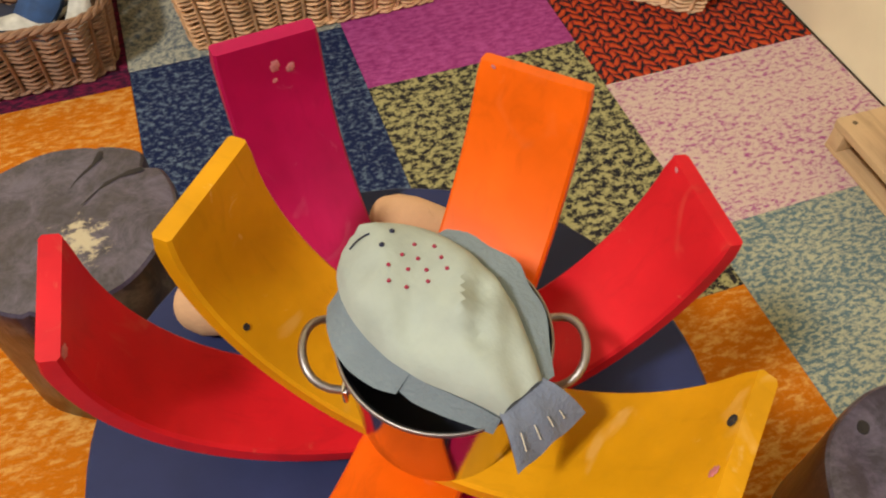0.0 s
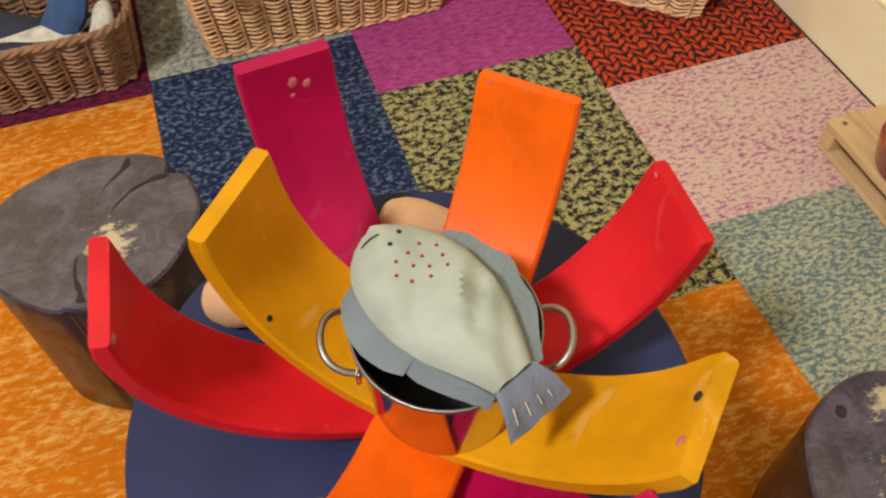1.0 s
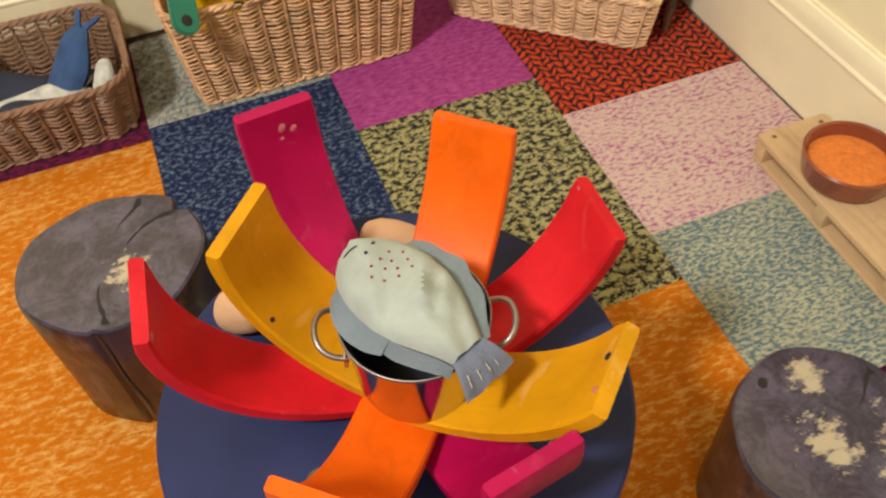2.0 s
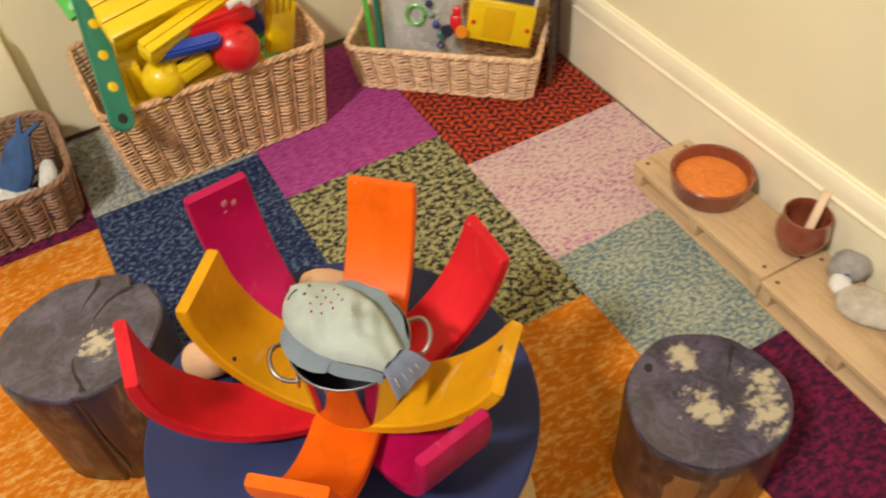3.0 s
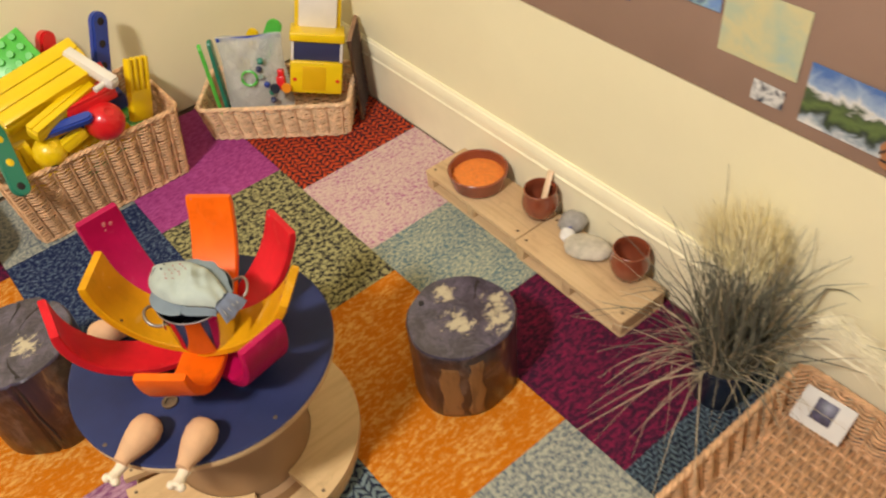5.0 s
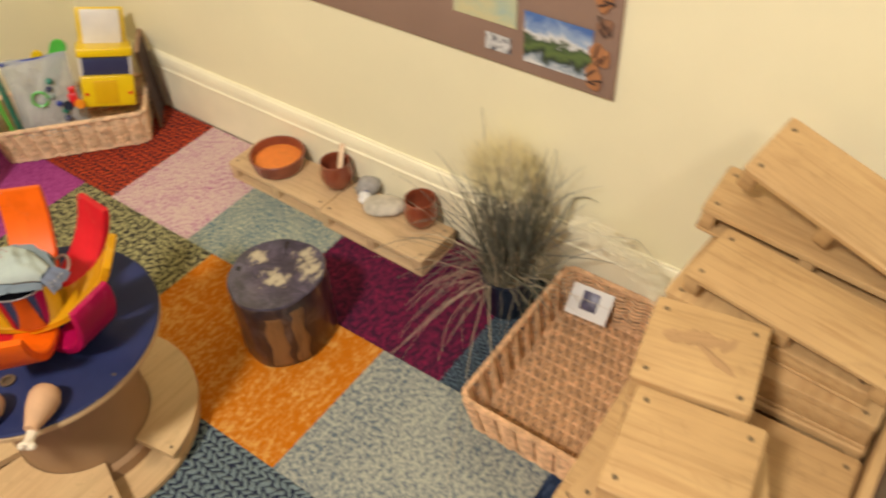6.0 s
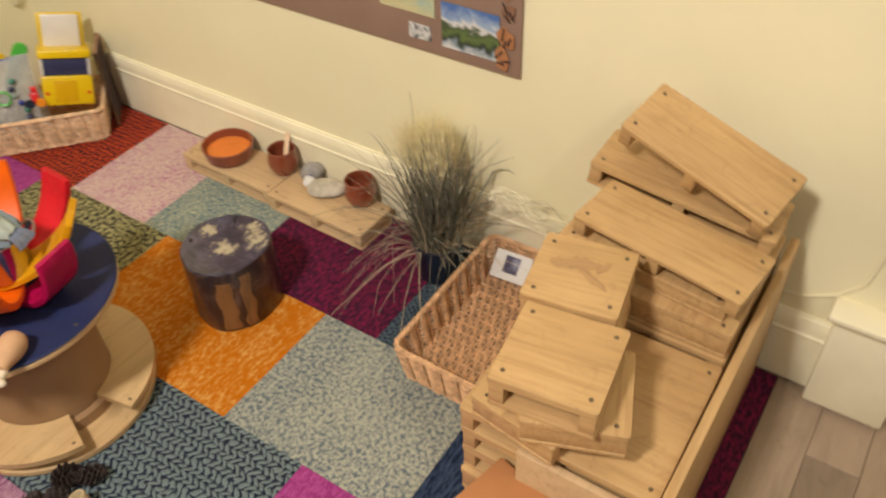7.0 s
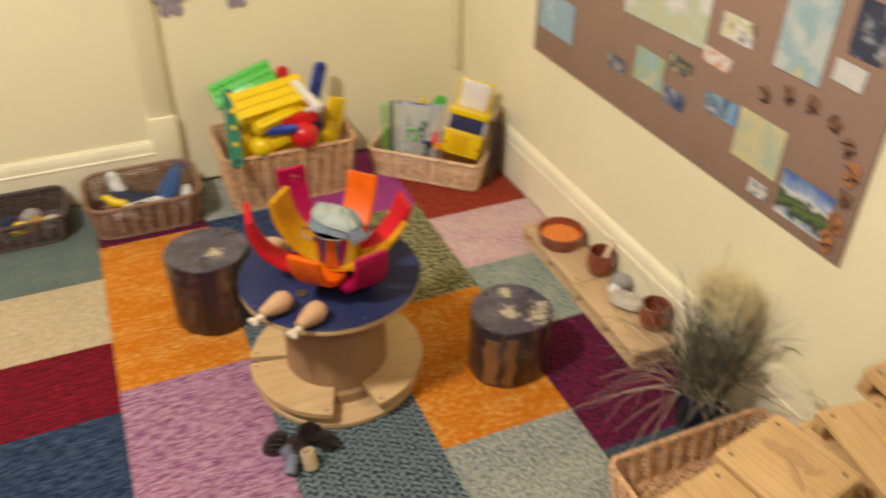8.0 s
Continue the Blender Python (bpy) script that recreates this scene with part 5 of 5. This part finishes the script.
white = block((-0.312, 0.262, 0.372), (-0.264, 0.140, 0.322), 0.024, 0.022, P_WHT, "white plastic connecting bar with a round joint", 0, 1)
part("joint", lathe([(0, -0.014), (0.013, -0.012), (0.016, -0.006), (0.016, 0.006), (0.013, 0.012), (0, 0.014)], 18), P_WHT, white, m=pose(0.125, 0, 0, 0, 0, 0))
part("peg", lathe([(0, -0.02), (0.007, -0.018), (0.007, 0.018), (0, 0.02)], 14), P_WHT, white, m=pose(0.118, -0.022, -0.004, 90, 0, 0))
ball((-0.452, 0.165, 0.222), 0.037, P_YEL, "yellow plastic ball with a dark socket")
block((-0.425, 0.150, 0.225), (-0.365, 0.160, 0.236), 0.024, 0.022, P_YEL, "yellow plastic tube with a dark joint", 0, 2)
ob = empty("toy_fork", (-0.235, 0.225, 0.175), "yellow plastic fork-shaped building piece", "toy block", "plastic construction toys")
ob.matrix_world = pose(-0.226, 0.205, 0.172, -4, 22, 22)
part("palm", box(0.062, 0.020, 0.075, 0.004, (0, 0, 0.037)), P_YEL, ob)
for k in range(4):
    part("tine", box(0.012, 0.020, 0.082, 0.004, (-0.0255 + 0.017 * k, 0, 0.110)), P_YEL, ob)
for i, (a, b, mt) in enumerate((((-0.52, 0.20, 0.15), (-0.26, 0.22, 0.16), P_YEL), ((-0.50, 0.32, 0.17), (-0.22, 0.33, 0.19), P_BLUE), ((-0.53, 0.26, 0.22), (-0.30, 0.29, 0.23), P_YEL), ((-0.40, 0.24, 0.11), (-0.22, 0.30, 0.12), P_LIME), ((-0.42, 0.32, 0.26), (-0.24, 0.30, 0.25), P_RED))):
    block(a, b, 0.075, 0.045, mt, "chunky plastic block deep in the heap", 10 * i, 2)
block((-0.505, 0.205, 0.13), (-0.505, 0.215, 0.245), 0.05, 0.03, P_YEL, "yellow plastic piece behind the green strip", 0, 2)

# ---- toy bus, bag and bits in the low basket ----
BR = -42


def local(x, y, z):
    v = pose(0.130, 0.178, 0, 0, 0, BR) @ Vector((x, y, z))
    return v


bus = new("toy_bus")
bus.empty_display_size = 0.03
bus.matrix_world = Matrix.Translation(local(0.102, -0.004, 0.095)) @ pose(0, 0, 0, -14, 12, BR + 8) @ Matrix.Scale(1.14, 4)
tagged(bus, "yellow toy bus with dark windows and white roof", "toy bus")
part("bus_body", box(0.118, 0.075, 0.075, 0.006, (0, 0, 0.0375)), P_YEL, bus)
part("bus_door", box(0.052, 0.002, 0.055, 0.001, (-0.005, -0.0385, 0.036)), gloss("deep_yellow_plastic", (0.70, 0.40, 0.003)), bus)
part("window_band", box(0.108, 0.066, 0.044, 0.003, (0, 0.002, 0.0965)), P_NAVY, bus, "dark window band")
for s in (-1, 1):
    part("window_post", box(0.006, 0.070, 0.045, 0.001, (s * 0.054, 0, 0.0972)), P_WHT, bus)
    part("lamp_dot", lathe([(0, 0.002), (0.004, 0.0015), (0.0045, 0)], 12), P_RED, bus, m=pose(s * 0.048, -0.0375, 0.032, 90))
part("roof_rim", box(0.122, 0.082, 0.020, 0.004, (0, 0, 0.129)), P_YEL, bus)
roof = part("roof_panel", box(0.086, 0.012, 0.080, 0.004, (0, 0.020, 0.176)), P_WHT, bus, "white raised roof panel")
part("roof_panel_rim", box(0.104, 0.008, 0.094, 0.003, (0, 0.029, 0.172)), P_YEL, bus)

m, n, l, p = nodes_of("clear_plastic_bag")
p.inputs["Base Color"].default_value = (0.80, 0.82, 0.78, 1)
p.inputs["Roughness"].default_value = 0.18
p.inputs["Transmission Weight"].default_value = 0.55
p.inputs["IOR"].default_value = 1.08
bump(n, l, p, noise_tex(n, l, coords(n, l), 30, 4, 0.6, 1.0), 0.8, 0.01)
bag = empty("zip_bag", (0, 0, 0), "clear zip bag holding small green and blue toys", "bag")
bag.matrix_world = Matrix.Translation(local(-0.055, 0.0, 0.02)) @ pose(0, 0, 0, -10, 0, BR + 4)


def bag_fn(s):
    return lambda a, b: Vector(((a - 0.5) * 0.17 * (1 + 0.04 * math.sin(7 * b)), s * 0.030 * math.sin(math.pi * a) ** 0.7 * math.sin(math.pi * min(1, b * 0.9 + 0.06)) ** 0.6 + 0.004 * math.sin(11 * a + 8 * b), b * 0.22 + 0.004 * math.sin(9 * a)))


bm = bmesh.new()
sheet(bag_fn(1), 22, 20, 0, bm)
sheet(bag_fn(-1), 22, 20, 0, bm)
bm_ob = part("bag_film", bm, m, bag, "crinkled clear plastic")
part("zip_strip", box(0.168, 0.004, 0.010, 0.001, (0, 0.001, 0.214)), P_BLUE, bag, "blue zip strip")
rng = random.Random(21)
P_SAGE = gloss("grey_green_plastic", (0.25, 0.33, 0.28))
for i in range(7):
    x, z = rng.uniform(-0.055, 0.055), 0.03 + 0.022 * i
    part("bead", lathe([(0, -0.008), (0.007, -0.005), (0.009, 0), (0.007, 0.005), (0, 0.008)], 12), (P_SAGE, P_NAVY, P_GRN, P_BLUE)[i % 4], bag, m=pose(0.030 + 0.012 * math.sin(i), -0.034, z, 40 * i))
part("ring", tube([(0.020 * math.cos(a * 0.3491), -0.036, 0.118 + 0.020 * math.sin(a * 0.3491)) for a in range(18)], 0.0035, 6, None, True), P_LIME, bag, "green plastic ring", m=pose(-0.010, 0, 0))
for i in range(5):
    part("card_piece", box(0.05, 0.003, 0.07, 0.001), P_WHT, bag, m=pose(-0.045 + 0.022 * i, 0.004 * (i % 3 - 1), 0.06 + 0.02 * (i % 2), 5 * i, 8 * i, 0))
G = "toys in the low basket"
for a, b, w, mt, lab in (
    (local(-0.165, -0.02, 0.03), local(-0.178, 0.00, 0.24), 0.030, P_LIME, "bright green plastic strip beside the bag"),
    (local(-0.150, -0.005, 0.03), local(-0.160, 0.03, 0.235), 0.030, P_GRN, "dark green plastic strip beside the bag"),
    (local(-0.060, 0.060, 0.12), local(0.020, 0.065, 0.262), 0.040, P_LIME, "green plastic frame behind the bag"),
    (local(-0.110, 0.055, 0.12), local(-0.04, 0.055, 0.245), 0.030, P_YEL, "yellow plastic strip behind the bag"),
):
    strip(a, b, w, 0.010, mt, lab, 80, 0, None, G)
fig = empty("toy_tractor", local(0.022, -0.055, 0.100), "small red toy tractor with dark wheels", "toy vehicle")
fig.matrix_world = Matrix.Translation(local(0.026, -0.050, 0.118)) @ pose(0, 0, 0, -20, 0, BR)
part("tractor_body", box(0.022, 0.022, 0.036, 0.004, (0, 0, 0.026)), P_RED, fig)
part("tractor_cab", box(0.016, 0.018, 0.018, 0.003, (0.002, 0, 0.052)), P_RED, fig)
for sx in (-1, 1):
    part("wheel", lathe([(0, -0.004), (0.011, -0.004), (0.013, -0.002), (0.013, 0.002), (0.011, 0.004), (0, 0.004)], 18), M_NAVYPOT if sx < 0 else gloss("orange_plastic", (0.75, 0.25, 0.01)), fig, m=pose(sx * 0.015, -0.013, 0.014, 90))
lid = empty("wicker_screen", (0, 0, 0), "greyish wicker screen standing at the basket end", "screen")
lid.matrix_world = Matrix.Translation(local(0.216, 0.035, 0.002)) @ pose(0, 0, 0, 0, 2, BR + 90)
bm = bmesh.new()
for r in range(27):
    pts = [(-0.062 + 0.124 * k / 24, 0.004 * math.cos(math.pi * k / 2) * (1 if r % 2 else -1), 0.006 + r * 0.0085) for k in range(25)]
    tube(pts, 0.0036, 4, bm)
tagged(part("panel_weave", bm, M_WICK_DD, lid), kind="stuff")
part("panel_frame", tube([(-0.064, 0, 0.004), (-0.064, 0, 0.236), (0.064, 0, 0.236), (0.064, 0, 0.004)], 0.006, 8), M_WICK_D, lid)

# ---- cloth sea toys and odds and ends in the brown baskets ----
M_CLOTHB = plain("blue_cloth", (0.03, 0.075, 0.19), 0.9, 0, 0.3, 40, 0.4)
M_CLOTHW = plain("white_striped_cloth", (0.55, 0.55, 0.50), 0.9, 0, 0.3, 50, 0.4)
M_CLOTHN = plain("navy_cloth", (0.02, 0.025, 0.05), 0.9, 0, 0.3, 40, 0.4)


def soft_toy(x, y, z, ln, w, h, rx, ry, rz, mat, label, fork=True):
    """A stuffed cloth fish: tapered body and a split tail."""
    ob = new("cloth_fish")
    ob.empty_display_size = 0.03
    ob.matrix_world = pose(x, y, z, rx, ry, rz)
    tagged(ob, label, "soft toy", "cloth sea toys")
    bm = bmesh.new()
    for s in (1, -1):
        sheet(lambda a, b: Vector(((a - 0.5) * ln, (2 * b - 1) * w / 2 * math.sin(math.pi * (0.05 + 0.87 * a)) ** 0.6, s * h / 2 * math.sin(math.pi * (0.05 + 0.87 * a)) ** 0.7 * max(0, 1 - (2 * b - 1) ** 2) ** 0.5 + 0.004 * math.sin(9 * a))), 16, 10, 0, bm)
    bmesh.ops.remove_doubles(bm, verts=bm.verts, dist=0.0004)
    part("cloth_body", bm, mat, ob)
    if fork:
        for s in (-1, 1):
            part("tail_lobe", sheet(lambda a, b: Vector((ln * 0.46 + 0.035 * a, s * (0.002 + 0.022 * a) + (b - 0.5) * 0.016 * (1 - 0.5 * a), 0.003 * math.sin(5 * a))), 6, 4, 0.004), mat, ob)
    return ob


soft_toy(-0.755, 0.245, 0.085, 0.15, 0.07, 0.045, 0, -42, 40, M_CLOTHB, "blue cloth fish standing in the basket")
soft_toy(-0.835, 0.205, 0.060, 0.19, 0.075, 0.045, 10, 0, 12, M_CLOTHW, "white striped cloth fish in the basket")
soft_toy(-0.86, 0.28, 0.055, 0.17, 0.08, 0.05, 0, 8, -25, M_CLOTHN, "navy cloth sea toy in the basket")
soft_toy(-0.815, 0.180, 0.065, 0.14, 0.06, 0.05, 0, 6, -10, M_CLOTHN, "dark navy cloth fish in the basket")
soft_toy(-0.705, 0.205, 0.078, 0.08, 0.035, 0.03, 0, -20, 70, M_CLOTHW, "small white cloth fish by the rim", False)
soft_toy(-0.90, 0.33, 0.085, 0.11, 0.045, 0.04, 0, -35, 110, M_CLOTHW, "pale cloth shell toy in the basket", False)
soft_toy(-0.915, 0.25, 0.075, 0.09, 0.03, 0.03, 0, -15, 150, P_YEL, "small yellow sea toy in the basket", False)
soft_toy(-0.83, 0.25, 0.030, 0.25, 0.17, 0.05, 0, 0, 5, M_CLOTHN, "dark cloth lying at the basket bottom", False)
for x, y, mt, lab in ((-1.20, 0.26, P_YEL, "small yellow play piece in the tray"), (-1.15, 0.275, gloss("amber_plastic", (0.4, 0.2, 0.03)), "small amber play piece in the tray"), (-1.235, 0.31, M_CLOTHN, "small dark play piece in the tray"), (-1.11, 0.27, M_STONE, "small grey pebble in the tray"), (-1.17, 0.33, M_STONE_D, "small dark pebble in the tray")):
    stone(x, y, 0.034, 0.030, 0.022, 0.026, 30, mt, lab, x * 9)

# ---- pine cones and tubes on the rug ----
M_CONE = plain("dark_pine_cone", (0.035, 0.022, 0.018), 0.7, 0, 0.4, 80, 0.3)
M_TUBE = plain("cream_card_tube", (0.50, 0.39, 0.22), 0.8, 0, 0.1, 40, 0.2)
M_TUBEG = plain("grey_blue_tube", (0.16, 0.17, 0.22), 0.6, 0, 0.2, 40, 0.2)


def cone(x, y, rz, k, tilt):
    thing = empty("pine_cone", (x, y, 0.026 * k), "dark brown open pine cone lying on the rug", "pine cone", "pine cones on the rug", rz)
    thing.matrix_world = pose(x, y, 0.026 * k, 0, tilt, rz)
    part("cone_core", lathe([(0, -0.032 * k), (0.009 * k, -0.024 * k), (0.012 * k, 0), (0.006 * k, 0.026 * k), (0, 0.034 * k)], 12), M_CONE, thing)
    bm = bmesh.new()
    for i in range(64):
        f = i / 63
        a = i * 2.39996
        r = 0.025 * k * math.sin(math.pi * (0.16 + 0.76 * f)) ** 0.8
        z = (-0.026 + 0.056 * f) * k
        d, s = Vector((math.cos(a), math.sin(a), 0)), Vector((-math.sin(a), math.cos(a), 0))
        c = d * 0.006 * k + Vector((0, 0, z - 0.004 * k))
        tip = d * r + Vector((0, 0, z + 0.006 * k))
        mid = c.lerp(tip, 0.7)
        w = 0.006 * k
        vs = [bm.verts.new(q) for q in (c - s * w * 0.4, mid - s * w, tip, mid + s * w, c + s * w * 0.4)]
        us = [bm.verts.new(q + Vector((0, 0, 0.0022 * k))) for q in (c - s * w * 0.4, mid - s * w, tip, mid + s * w, c + s * w * 0.4)]
        bm.faces.new(vs)
        bm.faces.new(list(reversed(us)))
        for j in range(5):
            bm.faces.new((vs[j], vs[(j + 1) % 5], us[(j + 1) % 5], us[j]))
    tagged(part("cone_shell", bm, M_CONE, thing), kind="stuff")


def card_tube(x, y, r, h, rx, rz, mat, label):
    ob = new("card_tube", finish(lathe([(r * 0.72, 0), (r, 0), (r, h), (r * 0.97, h + 0.001), (r * 0.75, h + 0.001), (r * 0.72, h), (r * 0.72, 0)], 28), mat))
    ob.matrix_world = pose(x, y, 0.0005 + r * math.sin(radians(abs(rx))), rx, 0, rz)
    tagged(ob, label, "tube", "tubes on the rug")


cone(-0.685, -0.868, 20, 1.0, 70)
cone(-0.605, -0.868, -60, 1.1, 60)
cone(-0.640, -0.905, 100, 1.0, 80)
cone(-0.572, -0.905, 150, 0.95, 75)
card_tube(-0.622, -0.948, 0.0165, 0.042, -18, 10, M_TUBE, "short cream card tube on the rug")
card_tube(-0.655, -0.930, 0.0135, 0.045, -35, 30, M_TUBEG, "short grey-blue tube on the rug")
card_tube(-0.672, -0.955, 0.0135, 0.040, -62, -30, M_TUBEG, "short grey-blue tube lying on the rug")
